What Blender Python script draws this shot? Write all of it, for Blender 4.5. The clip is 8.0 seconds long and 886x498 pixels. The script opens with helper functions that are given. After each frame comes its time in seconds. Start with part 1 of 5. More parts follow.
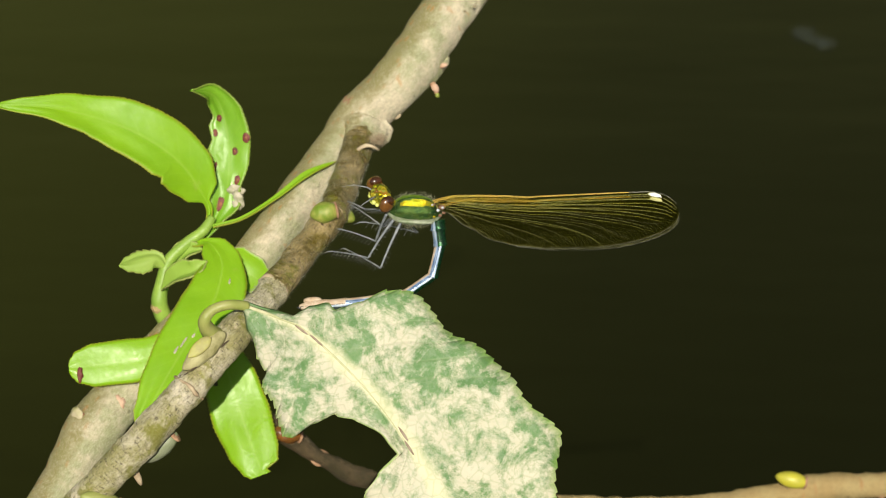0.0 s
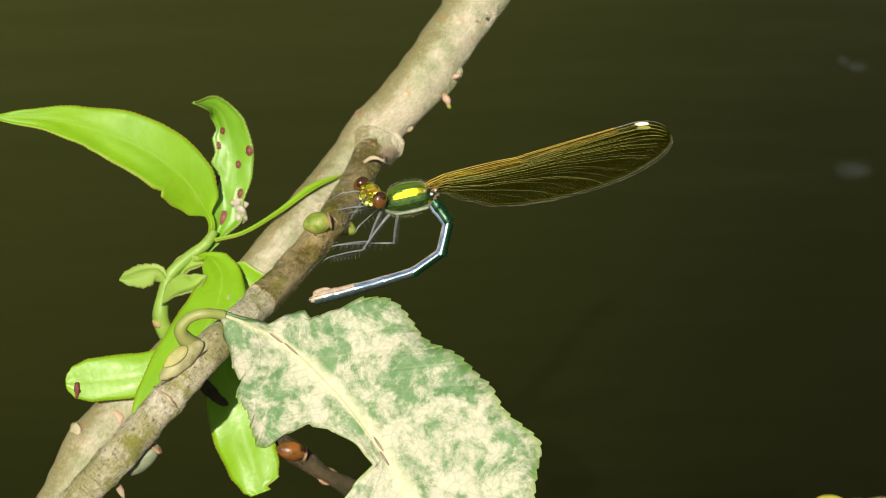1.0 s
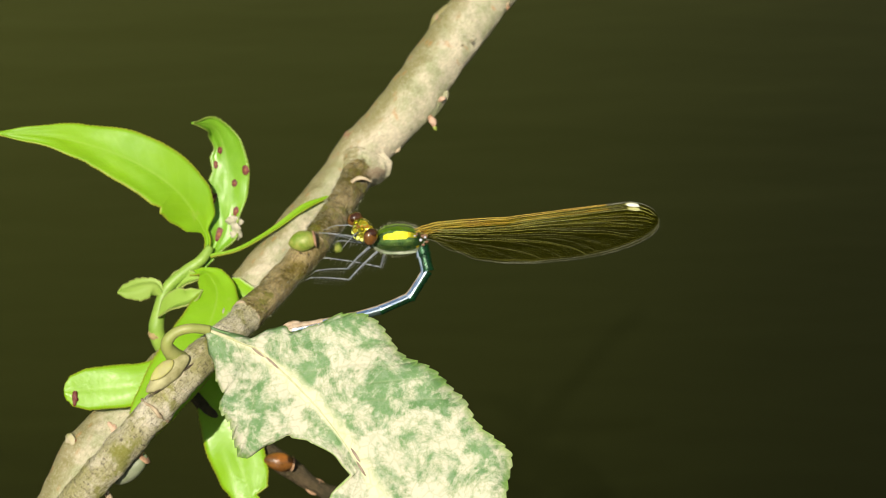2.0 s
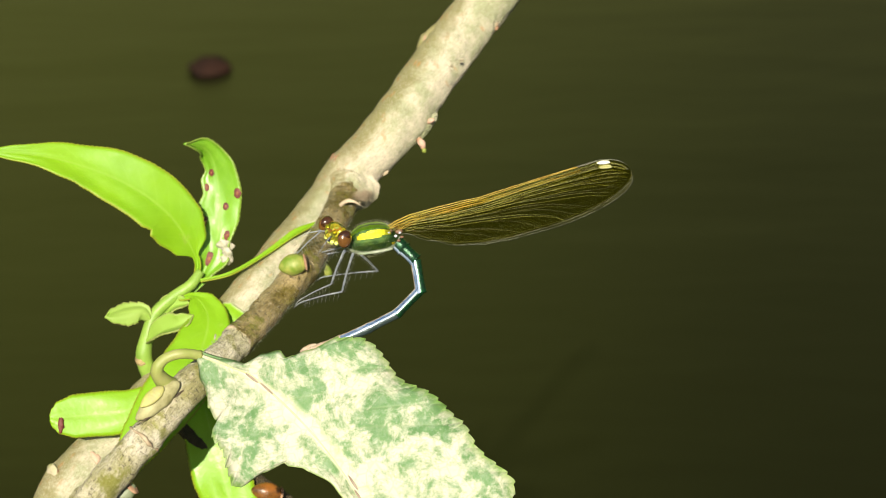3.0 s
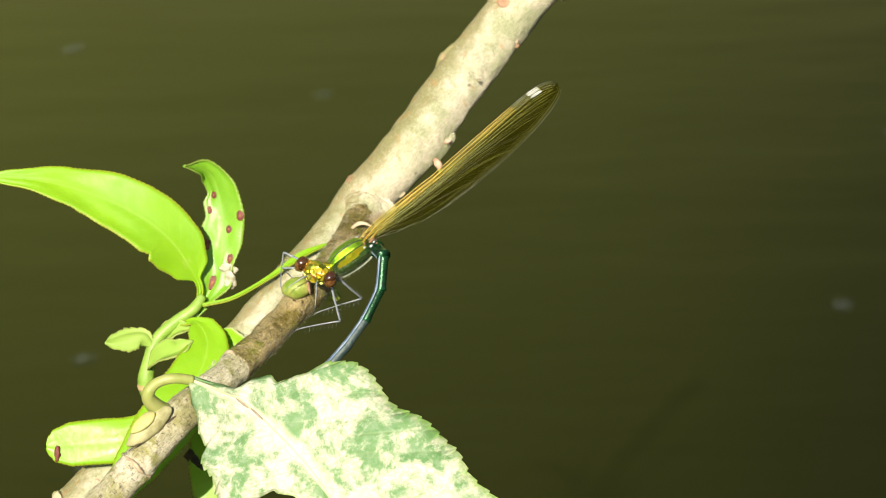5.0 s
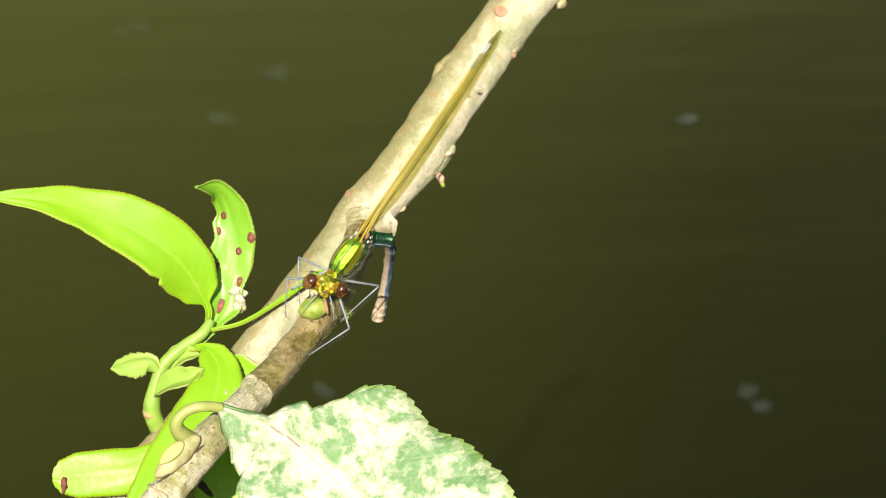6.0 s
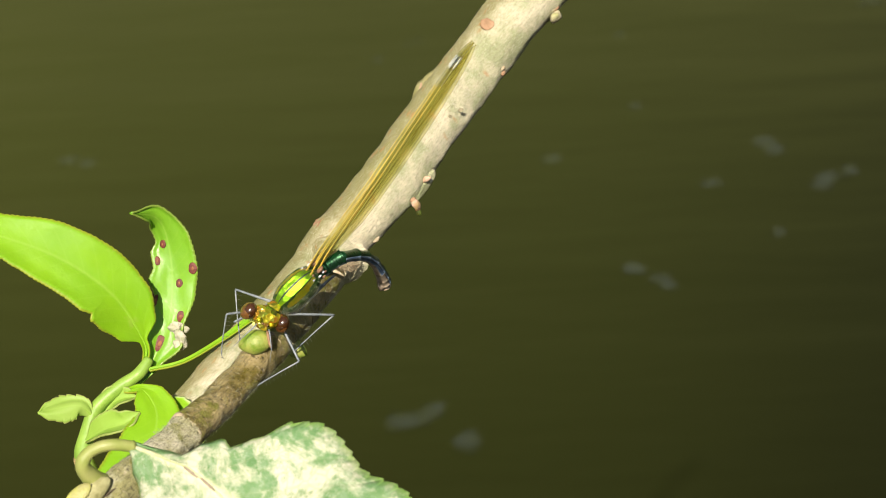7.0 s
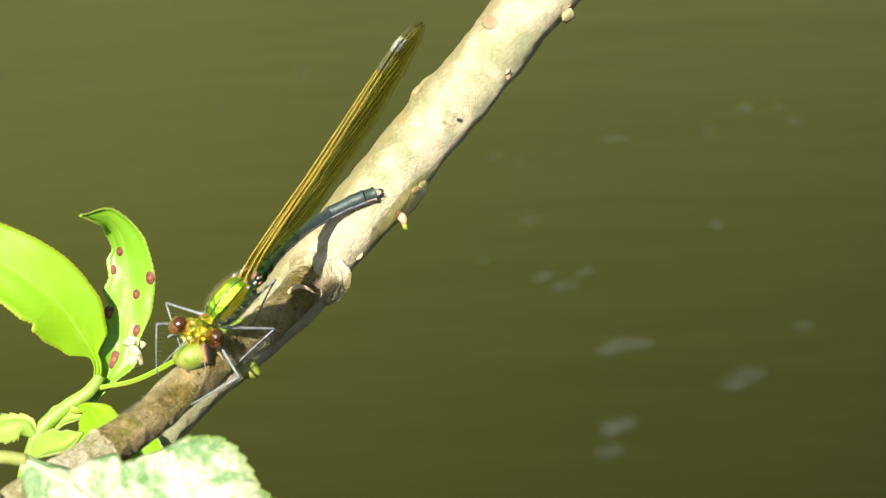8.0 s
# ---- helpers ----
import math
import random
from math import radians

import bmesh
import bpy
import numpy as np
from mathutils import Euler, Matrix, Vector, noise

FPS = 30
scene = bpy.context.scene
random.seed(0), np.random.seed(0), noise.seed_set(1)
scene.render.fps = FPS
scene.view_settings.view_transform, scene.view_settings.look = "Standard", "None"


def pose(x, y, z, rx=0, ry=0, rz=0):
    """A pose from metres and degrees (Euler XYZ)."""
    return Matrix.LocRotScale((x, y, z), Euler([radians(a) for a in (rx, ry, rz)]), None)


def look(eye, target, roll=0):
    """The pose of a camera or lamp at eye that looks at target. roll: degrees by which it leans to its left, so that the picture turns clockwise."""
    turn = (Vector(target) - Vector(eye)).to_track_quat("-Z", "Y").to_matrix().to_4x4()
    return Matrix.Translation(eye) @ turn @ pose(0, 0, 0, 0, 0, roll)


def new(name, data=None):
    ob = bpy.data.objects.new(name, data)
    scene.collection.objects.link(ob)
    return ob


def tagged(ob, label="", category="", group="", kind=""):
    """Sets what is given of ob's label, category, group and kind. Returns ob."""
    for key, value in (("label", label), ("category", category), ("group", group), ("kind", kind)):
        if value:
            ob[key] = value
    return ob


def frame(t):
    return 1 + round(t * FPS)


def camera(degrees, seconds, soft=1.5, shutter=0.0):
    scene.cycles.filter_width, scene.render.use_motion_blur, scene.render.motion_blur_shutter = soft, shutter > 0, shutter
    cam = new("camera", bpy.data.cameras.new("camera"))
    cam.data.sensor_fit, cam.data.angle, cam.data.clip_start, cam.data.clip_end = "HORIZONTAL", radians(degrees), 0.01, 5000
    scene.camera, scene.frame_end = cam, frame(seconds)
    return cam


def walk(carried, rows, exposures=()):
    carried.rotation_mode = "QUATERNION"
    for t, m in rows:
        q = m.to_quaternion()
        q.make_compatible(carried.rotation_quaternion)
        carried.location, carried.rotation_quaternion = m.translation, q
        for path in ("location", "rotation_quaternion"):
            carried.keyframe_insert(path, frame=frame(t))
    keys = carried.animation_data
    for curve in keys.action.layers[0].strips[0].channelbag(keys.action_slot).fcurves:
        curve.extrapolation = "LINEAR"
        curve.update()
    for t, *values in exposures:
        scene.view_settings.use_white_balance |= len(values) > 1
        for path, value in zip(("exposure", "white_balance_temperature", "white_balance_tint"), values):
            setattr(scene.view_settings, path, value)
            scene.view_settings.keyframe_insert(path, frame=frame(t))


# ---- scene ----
from mathutils import Quaternion

cam = camera(25.0, 8.0, soft=0.95)
PATH = [
    (0.0, pose(0.0000, -0.0000, 0.4500, 63.00, -0.00, -0.00)),
    (0.5, pose(0.0140, 0.0026, 0.4465, 63.56, 1.34, 2.72)),
    (1.0, pose(0.0281, 0.0037, 0.4400, 64.99, 3.16, 5.19)),
    (1.5, pose(0.0372, 0.0025, 0.4390, 65.90, 3.82, 6.79)),
    (1.7, pose(0.0404, -0.0042, 0.4438, 65.46, 3.86, 6.95)),
    (2.8, pose(0.0233, 0.0017, 0.4405, 66.14, 2.28, 3.62)),
    (3.0, pose(0.0291, 0.0008, 0.4395, 66.51, 2.99, 4.65)),
    (3.5, pose(0.0345, 0.0037, 0.4367, 67.00, 3.63, 5.79)),
    (4.0, pose(0.0457, 0.0086, 0.4345, 67.47, 4.22, 8.27)),
    (4.5, pose(0.0510, 0.0118, 0.4327, 67.77, 4.30, 9.65)),
    (4.7, pose(0.0501, 0.0102, 0.4325, 67.97, 4.28, 9.46)),
    (5.8, pose(0.0243, 0.0075, 0.4418, 66.46, 4.76, 3.61)),
    (6.0, pose(0.0207, 0.0120, 0.4374, 67.04, 3.79, 3.31)),
    (6.5, pose(0.0213, 0.0205, 0.4334, 67.78, 3.83, 3.30)),
    (7.0, pose(0.0416, 0.0350, 0.4180, 70.22, 5.28, 7.75)),
    (7.5, pose(0.0580, 0.0484, 0.4034, 72.68, 6.26, 11.88)),
    (8.0, pose(0.0677, 0.0605, 0.3962, 74.27, 6.67, 15.25)),
]
walk(cam, PATH, exposures=[(0.0, 0.28), (0.5, 0.37), (1.5, 0.36), (3.0, 0.74), (4.5, 0.88), (6.0, 1.02), (6.5, 0.80), (7.0, 0.72), (7.5, 0.92), (8.0, 1.24)])
cam.data.dof.use_dof = True
cam.data.dof.focus_distance = 0.238
cam.data.dof.aperture_fstop = 60.0

MM = 0.001
DRIFT = -1.35  # the stream's speed along x, metres a second

# ---------------------------------------------------------------- world and sun
TO_SUN = Vector((0.02, -0.848, 0.530))
world = bpy.data.worlds.new("sky")
scene.world = world
world.use_nodes = True
wn, wl = world.node_tree.nodes, world.node_tree.links
sky = wn.new("ShaderNodeTexSky")
sky.sky_type = "NISHITA"
sky.sun_disc = False
sky.sun_elevation = math.asin(TO_SUN.z)
sky.sun_rotation = math.atan2(TO_SUN.x, TO_SUN.y)
sky.air_density, sky.dust_density, sky.ozone_density = 1.0, 1.5, 1.0
wn["Background"].inputs["Strength"].default_value = 0.06
wl.new(sky.outputs["Color"], wn["Background"].inputs["Color"])
sun = new("sun", bpy.data.lights.new("sun", "SUN"))
sun.data.energy = 4.8
sun.data.angle = radians(0.55)
sun.data.color = (1.0, 0.94, 0.77)
sun.matrix_world = look(TO_SUN * 3, (0, 0, 0))


# ---------------------------------------------------------------- material helpers
class Mat:
    """A small builder of node materials."""

    def __init__(self, name):
        self.m = bpy.data.materials.new(name)
        self.m.use_nodes = True
        self.n, self.l = self.m.node_tree.nodes, self.m.node_tree.links
        self.b = self.n["Principled BSDF"]
        self.out = self.n["Material Output"]

    def node(self, kind, **inputs):
        nd = self.n.new("ShaderNode" + kind)
        for key, value in inputs.items():
            self.put(nd.inputs[key.replace("_", " ")], value)
        return nd

    def put(self, socket, value):
        if isinstance(value, bpy.types.NodeSocket):
            self.l.new(value, socket)
        elif isinstance(value, tuple) and len(value) == 3 and socket.type == "RGBA":
            socket.default_value = (*value, 1)
        else:
            socket.default_value = value

    def set(self, **inputs):
        for key, value in inputs.items():
            self.put(self.b.inputs[key.replace("_", " ")], value)
        return self

    def coord(self, which="Object", scale=None):
        out = self.node("TexCoord").outputs[which]
        if scale:
            mp = self.node("Mapping", Vector=out)
            mp.inputs["Scale"].default_value = scale
            out = mp.outputs["Vector"]
        return out

    def noise(self, vec, scale, detail=4.0, rough=0.6, distortion=0.0):
        return self.node("TexNoise", Vector=vec, Scale=scale, Detail=detail, Roughness=rough, Distortion=distortion).outputs["Fac"]

    def ramp(self, fac, *stops):
        nd = self.node("ValToRGB", Fac=fac)
        el = nd.color_ramp.elements
        while len(el) < len(stops):
            el.new(0.5)
        for e, (p, c) in zip(el, stops):
            e.position = p
            e.color = (*c, 1) if isinstance(c, tuple) else (c, c, c, 1)
        return nd.outputs["Color"]

    def mix(self, fac, a, b, blend="MIX"):
        nd = self.n.new("ShaderNodeMix")
        nd.data_type, nd.blend_type = "RGBA", blend
        self.put(nd.inputs[0], fac), self.put(nd.inputs[6], a), self.put(nd.inputs[7], b)
        return nd.outputs[2]

    def math(self, op, a, b=0.0):
        nd = self.n.new("ShaderNodeMath")
        nd.operation = op
        self.put(nd.inputs[0], a), self.put(nd.inputs[1], b)
        return nd.outputs[0]

    def bump(self, height, strength, distance):
        nd = self.node("Bump", Height=height, Strength=strength, Distance=distance)
        self.put(self.b.inputs["Normal"], nd.outputs["Normal"])
        return self

    def translucent(self, colour, share):
        tr = self.node("BsdfTranslucent", Color=colour)
        mx = self.node("MixShader", Fac=share)
        self.l.new(self.b.outputs[0], mx.inputs[1]), self.l.new(tr.outputs[0], mx.inputs[2])
        self.l.new(mx.outputs[0], self.out.inputs[0])
        return self


def bark(name, pale, green, dark, fleck, stripe, gloss, olive_side=False, cross=False, relief=0.9):
    """Smooth willow bark: pale skin, green patches, fine lengthwise cracks, small flecks. UV: along, around (mm)."""
    m = Mat(name)
    ob = m.coord("Object")
    patch = m.ramp(m.noise(ob, 170, 8, 0.70), (0.40, pale), (0.57, green))
    mottle = m.noise(ob, 2200, 5, 0.75)
    patch = m.mix(m.ramp(mottle, (0.50, 0.0), (0.70, 0.36)), patch, dark)
    patch = m.mix(m.ramp(m.noise(m.coord("UV", (0.8, 1.6, 1)), 2.6, 3, 0.6), (0.60, 0.0), (0.72, 0.25)), patch, tuple(min(0.8, c * 1.35) for c in pale))
    fine = m.noise(m.coord("UV", (0.5, 2.2, 1)), 1.9, 8, 0.78)
    col = m.mix(m.ramp(fine, (0.36, 1.0), (0.52, 0.0)), patch, dark)
    m.put(col.node.inputs[0], m.math("MULTIPLY", m.ramp(fine, (0.34, 1.0), (0.5, 0.0)), stripe))
    rust = m.ramp(m.noise(m.coord("UV", (1.0, 0.5, 1)), 0.55, 3, 0.5), (0.66, 0.0), (0.74, 1.0))
    col = m.mix(m.math("MULTIPLY", rust, 0.7), col, fleck)
    spots = m.node("TexVoronoi", Vector=ob, Scale=260.0).outputs["Distance"]
    spot = m.math("MULTIPLY", m.ramp(spots, (0.05, 1.0), (0.12, 0.0)), m.ramp(m.noise(ob, 90, 2), (0.56, 0.0), (0.62, 0.7)))
    col = m.mix(spot, col, (0.05, 0.04, 0.02))
    if cross:
        bar = m.ramp(m.noise(m.coord("UV", (2.4, 0.55, 1)), 1.2, 3, 0.6), (0.60, 0.0), (0.68, 0.85))
        col = m.mix(bar, col, (0.60, 0.50, 0.34))
        nick = m.ramp(m.noise(m.coord("UV", (1.5, 0.7, 1)), 1.7, 4, 0.65), (0.56, 0.0), (0.66, 0.85))
        col = m.mix(nick, col, dark)
        moss = m.ramp(m.noise(ob, 320, 5, 0.7), (0.52, 0.0), (0.62, 0.8))
        col = m.mix(moss, col, (0.20, 0.20, 0.02))
    # faces turned up and towards -x get a darker olive tint with orange specks
    if olive_side:
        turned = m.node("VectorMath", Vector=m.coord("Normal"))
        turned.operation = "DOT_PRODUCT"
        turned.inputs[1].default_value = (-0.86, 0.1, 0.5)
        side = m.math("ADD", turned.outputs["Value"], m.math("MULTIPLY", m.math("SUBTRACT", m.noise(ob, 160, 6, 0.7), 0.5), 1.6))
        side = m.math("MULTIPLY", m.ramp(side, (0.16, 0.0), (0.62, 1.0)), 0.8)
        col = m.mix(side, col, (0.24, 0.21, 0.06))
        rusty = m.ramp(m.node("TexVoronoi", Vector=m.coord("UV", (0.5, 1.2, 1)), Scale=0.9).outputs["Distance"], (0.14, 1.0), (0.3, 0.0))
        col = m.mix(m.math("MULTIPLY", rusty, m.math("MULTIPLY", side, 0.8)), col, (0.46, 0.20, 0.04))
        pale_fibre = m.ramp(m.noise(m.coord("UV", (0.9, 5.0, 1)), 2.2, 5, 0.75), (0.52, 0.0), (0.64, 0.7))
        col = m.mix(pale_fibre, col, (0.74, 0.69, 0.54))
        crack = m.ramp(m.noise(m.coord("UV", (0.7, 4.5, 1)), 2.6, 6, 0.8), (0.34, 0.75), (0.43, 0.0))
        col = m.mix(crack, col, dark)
    m.set(Base_Color=col, Roughness=m.ramp(m.noise(ob, 400), (0.3, gloss), (0.7, gloss + 0.25)), Specular_IOR_Level=0.35)
    height = m.math("ADD", m.math("MULTIPLY", fine, 0.6), m.math("MULTIPLY", m.noise(ob, 1500, 7, 0.75), 0.7))
    return m.bump(height, relief, 0.0007).m


def leafy(name, light, deep, rim, share=0.35, gloss=0.42, inner=0.92):
    """Young willow leaf. UV: x along (0 to 1), y across (-1 to 1)."""
    m = Mat(name)
    uv = m.coord("UV")
    sep = m.node("SeparateXYZ", Vector=uv)
    across = m.math("ABSOLUTE", sep.outputs["Y"])
    along = sep.outputs["X"]
    ob = m.coord("Object")
    col = m.mix(m.ramp(m.noise(ob, 140, 4), (0.3, 0.0), (0.75, 1.0)), light, deep)
    slant = m.math("SUBTRACT", along, m.math("MULTIPLY", across, 0.11))
    vein = m.math("ABSOLUTE", m.math("SUBTRACT", m.math("FRACT", m.math("MULTIPLY", slant, 17.0)), 0.5))
    vein = m.ramp(vein, (0.0, 1.0), (0.10, 0.0))
    col = m.mix(m.math("MULTIPLY", vein, 0.07), col, (0.45, 0.62, 0.12))
    rib = m.ramp(across, (0.0, 1.0), (0.07, 0.0))
    col = m.mix(m.math("MULTIPLY", rib, 0.18), col, (0.5, 0.66, 0.16))
    edge = m.ramp(across, (inner, 0.0), (0.99, 1.0))
    col = m.mix(m.math("MULTIPLY", edge, 0.5), col, rim)
    blot = m.ramp(m.noise(ob, 330, 3), (0.68, 0.0), (0.75, 0.6))
    col = m.mix(m.math("MULTIPLY", blot, 0.5), col, (0.42, 0.5, 0.1))
    m.set(Base_Color=col, Roughness=m.ramp(m.noise(ob, 700), (0.3, gloss), (0.7, gloss + 0.18)), Specular_IOR_Level=0.5)
    height = m.math("ADD", m.math("MULTIPLY", vein, -0.05), m.noise(ob, 1500, 5))
    m.bump(height, 0.14, 0.0003)
    return m.translucent(m.mix(0.4, col, (0.5, 0.75, 0.02)), share).m


def old_leaf(name):
    """Old leaf under a whitish, pinkish bloom that is broken into patches along the veins."""
    m = Mat(name)
    uv = m.coord("UV")
    sep = m.node("SeparateXYZ", Vector=uv)
    across, along = m.math("ABSOLUTE", sep.outputs["Y"]), sep.outputs["X"]
    ob = m.coord("Object")
    green = m.mix(m.ramp(m.noise(ob, 260, 5), (0.3, 0.0), (0.7, 1.0)), (0.085, 0.19, 0.06), (0.16, 0.28, 0.11))
    big = m.noise(ob, 200, 6, 0.72, 0.5)
    small = m.noise(ob, 520, 4, 0.7)
    bloom = m.ramp(m.math("ADD", m.math("MULTIPLY", m.math("SUBTRACT", along, m.math("MULTIPLY", sep.outputs["Y"], 0.35)), 0.07), m.math("ADD", m.math("MULTIPLY", big, 0.60), m.math("MULTIPLY", small, 0.34))), (0.440, 0.0), (0.540, 1.0))
    chalk = m.mix(m.noise(ob, 230, 3), (0.58, 0.51, 0.385), (0.69, 0.635, 0.51))
    col = m.mix(m.math("MULTIPLY", bloom, 0.9), green, chalk)
    haze = m.ramp(m.noise(ob, 900, 4, 0.75), (0.45, 0.0), (0.72, 0.38))
    col = m.mix(haze, col, (0.42, 0.47, 0.36))
    slant = m.math("SUBTRACT", along, m.math("MULTIPLY", across, 0.16))
    vein = m.math("ABSOLUTE", m.math("SUBTRACT", m.math("FRACT", m.math("MULTIPLY", slant, 20.0)), 0.5))
    vein = m.ramp(vein, (0.0, 1.0), (0.12, 0.0))
    col = m.mix(m.math("MULTIPLY", vein, 0.12), col, (0.5, 0.5, 0.32))
    broad = m.ramp(m.math("MULTIPLY", across, m.math("ADD", 0.6, m.noise(ob, 300, 3))), (0.03, 0.85), (0.13, 0.0))
    col = m.mix(broad, col, (0.70, 0.66, 0.44))
    net = m.node("TexVoronoi", Vector=ob, Scale=620.0)
    net.feature = "DISTANCE_TO_EDGE"
    col = m.mix(m.ramp(net.outputs["Distance"], (0.0, 0.28), (0.09, 0.0)), col, (0.20, 0.29, 0.13))
    rim = m.ramp(across, (0.93, 0.0), (1.0, 1.0))
    col = m.mix(m.math("MULTIPLY", rim, m.math("MULTIPLY", m.noise(ob, 200), 1.1)), col, (0.25, 0.42, 0.04))
    dark = m.ramp(m.node("TexVoronoi", Vector=ob, Scale=190.0).outputs["Distance"], (0.05, 0.8), (0.11, 0.0))
    col = m.mix(m.math("MULTIPLY", dark, m.ramp(m.noise(ob, 75, 2), (0.54, 0.0), (0.6, 1.0))), col, (0.1, 0.09, 0.05))
    m.set(Base_Color=col, Roughness=0.62, Specular_IOR_Level=0.3)
    m.bump(m.math("ADD", m.math("MULTIPLY", vein, -0.35), m.math("MULTIPLY", m.noise(ob, 900, 6), 1.0)), 0.45, 0.0004)
    return m.translucent(m.mix(0.5, col, (0.35, 0.5, 0.1)), 0.18).m


def plain(name, a, b, scale, rough, bump=0.2, metal=0.0, spec=0.5, share=0.0):
    """Two colours mingled by noise, with fine relief."""
    m = Mat(name)
    ob = m.coord("Object")
    col = m.mix(m.ramp(m.noise(ob, scale, 5), (0.35, 0.0), (0.65, 1.0)), a, b)
    m.set(Base_Color=col, Roughness=m.ramp(m.noise(ob, scale * 3), (0.3, rough), (0.7, min(1.0, rough + 0.15))), Metallic=metal, Specular_IOR_Level=spec)
    m.bump(m.noise(ob, scale * 5, 5), bump, 0.0002)
    if share:
        m.translucent(col, share)
    return m.m


def membrane(name, tint, body):
    """A wing's clear, tinted skin with its mesh of cross-veins. UV: along and across, mm."""
    m = Mat(name)
    uv = m.coord("UV")
    wob = m.node("TexNoise", Vector=uv, Scale=0.5).outputs["Color"]
    vec = m.mix(0.06, uv, wob, "ADD")
    br = m.node("TexBrick", Vector=vec, Scale=1.0)
    br.inputs["Mortar Size"].default_value = 0.016
    br.inputs["Brick Width"].default_value = 0.42
    br.inputs["Row Height"].default_value = 0.30
    line = br.outputs["Fac"]
    m.set(Base_Color=m.mix(line, body, (0.42, 0.44, 0.08)), Roughness=0.42, Specular_IOR_Level=0.7)
    m.bump(m.math("ADD", line, m.noise(uv, 0.8, 3)), 0.3, 0.0002)
    cl = m.node("BsdfTransparent", Color=tint)
    share = m.math("ADD", m.math("MULTIPLY", line, 0.012), 0.001)
    mx = m.node("MixShader", Fac=share)
    m.l.new(cl.outputs[0], mx.inputs[1]), m.l.new(m.b.outputs[0], mx.inputs[2])
    m.l.new(mx.outputs[0], m.out.inputs[0])
    return m.m


def stream(name):
    """Dark, silty river water with long low ripples."""
    m = Mat(name)
    ob = m.coord("Object")
    turn = m.node("Mapping", Vector=ob)
    turn.inputs["Rotation"].default_value = (0, 0, 0.5)
    turn.inputs["Scale"].default_value = (0.4, 1.0, 1.0)
    long = turn.outputs["Vector"]
    murk = m.mix(m.ramp(m.noise(long, 3.0, 4), (0.3, 0.0), (0.7, 1.0)), (0.0021, 0.0023, 0.0006), (0.0030, 0.0033, 0.0009))
    m.set(Base_Color=murk, Roughness=0.28, Specular_IOR_Level=0.46, IOR=1.33)
    wave = m.math("ADD", m.math("MULTIPLY", m.noise(long, 4.0, 2, 0.5), 1.0), m.math("MULTIPLY", m.noise(long, 17.0, 2, 0.5), 0.22))
    return m.bump(wave, 0.24, 0.02).m


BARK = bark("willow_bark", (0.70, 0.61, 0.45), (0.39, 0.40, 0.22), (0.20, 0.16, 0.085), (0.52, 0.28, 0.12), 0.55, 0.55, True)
BARK_SIDE = bark("young_bark", (0.46, 0.35, 0.17), (0.15, 0.115, 0.020), (0.032, 0.020, 0.009), (0.62, 0.42, 0.26), 0.9, 0.2, cross=True, relief=1.0)
BARK_GREY = bark("grey_bark", (0.70, 0.63, 0.48), (0.36, 0.33, 0.15), (0.06, 0.046, 0.026), (0.36, 0.36, 0.10), 0.8, 0.45, cross=True)
BARK_DARK = bark("dark_bark", (0.10, 0.070, 0.036), (0.045, 0.036, 0.015), (0.022, 0.015, 0.009), (0.3, 0.2, 0.1), 0.5, 0.5)
BARK_TAN = bark("tan_bark", (0.44, 0.33, 0.15), (0.40, 0.28, 0.12), (0.2, 0.14, 0.06), (0.4, 0.2, 0.08), 0.4, 0.5)
SCAR = plain("bud_scar", (0.42, 0.25, 0.15), (0.24, 0.13, 0.07), 900, 0.7, 0.5)
CUSHION = plain("cushion_bark", (0.40, 0.37, 0.19), (0.22, 0.20, 0.08), 420, 0.6, 0.7)
SWELL = plain("bark_swelling", (0.46, 0.39, 0.27), (0.30, 0.29, 0.12), 520, 0.6, 0.7)
CORK = plain("corky_ridge", (0.46, 0.37, 0.25), (0.28, 0.20, 0.12), 700, 0.75, 0.6)
LEAF = leafy("fresh_leaf", (0.27, 0.50, 0.010), (0.21, 0.43, 0.009), (0.42, 0.24, 0.05))
LEAF_GLOSS = leafy("glossy_leaf", (0.27, 0.50, 0.010), (0.21, 0.43, 0.009), (0.42, 0.24, 0.05), 0.35, 0.30)
LEAF_DEEP = leafy("leaf_deep", (0.22, 0.44, 0.025), (0.15, 0.34, 0.02), (0.26, 0.22, 0.08), 0.3, 0.3)
LEAF_PALE = leafy("leaf_underside", (0.34, 0.50, 0.08), (0.27, 0.44, 0.05), (0.35, 0.28, 0.14), 0.35, 0.5)
LEAF_OLD = old_leaf("mildewed_leaf")
RIB = plain("leaf_rib", (0.28, 0.49, 0.03), (0.23, 0.43, 0.02), 500, 0.45, 0.2, share=0.15)
RIB_OLD = plain("pale_rib", (0.50, 0.47, 0.30), (0.34, 0.36, 0.17), 400, 0.5, 0.3)
SHOOT_SKIN = plain("green_shoot", (0.26, 0.40, 0.06), (0.18, 0.30, 0.04), 400, 0.42, 0.2, share=0.1)
PETIOLE_SKIN = plain("petiole_skin", (0.30, 0.30, 0.10), (0.23, 0.26, 0.06), 400, 0.45, 0.2)
BUD_SKIN = plain("bud_skin", (0.13, 0.21, 0.016), (0.30, 0.31, 0.07), 700, 0.34, 0.6)
LEAF_WITHER = leafy("withered_leaf", (0.36, 0.50, 0.10), (0.28, 0.43, 0.06), (0.62, 0.42, 0.24), 0.35, 0.5)
LEAF_RIM = leafy("pale_rimmed_leaf", (0.27, 0.50, 0.010), (0.21, 0.43, 0.009), (0.75, 0.62, 0.5), inner=0.93)
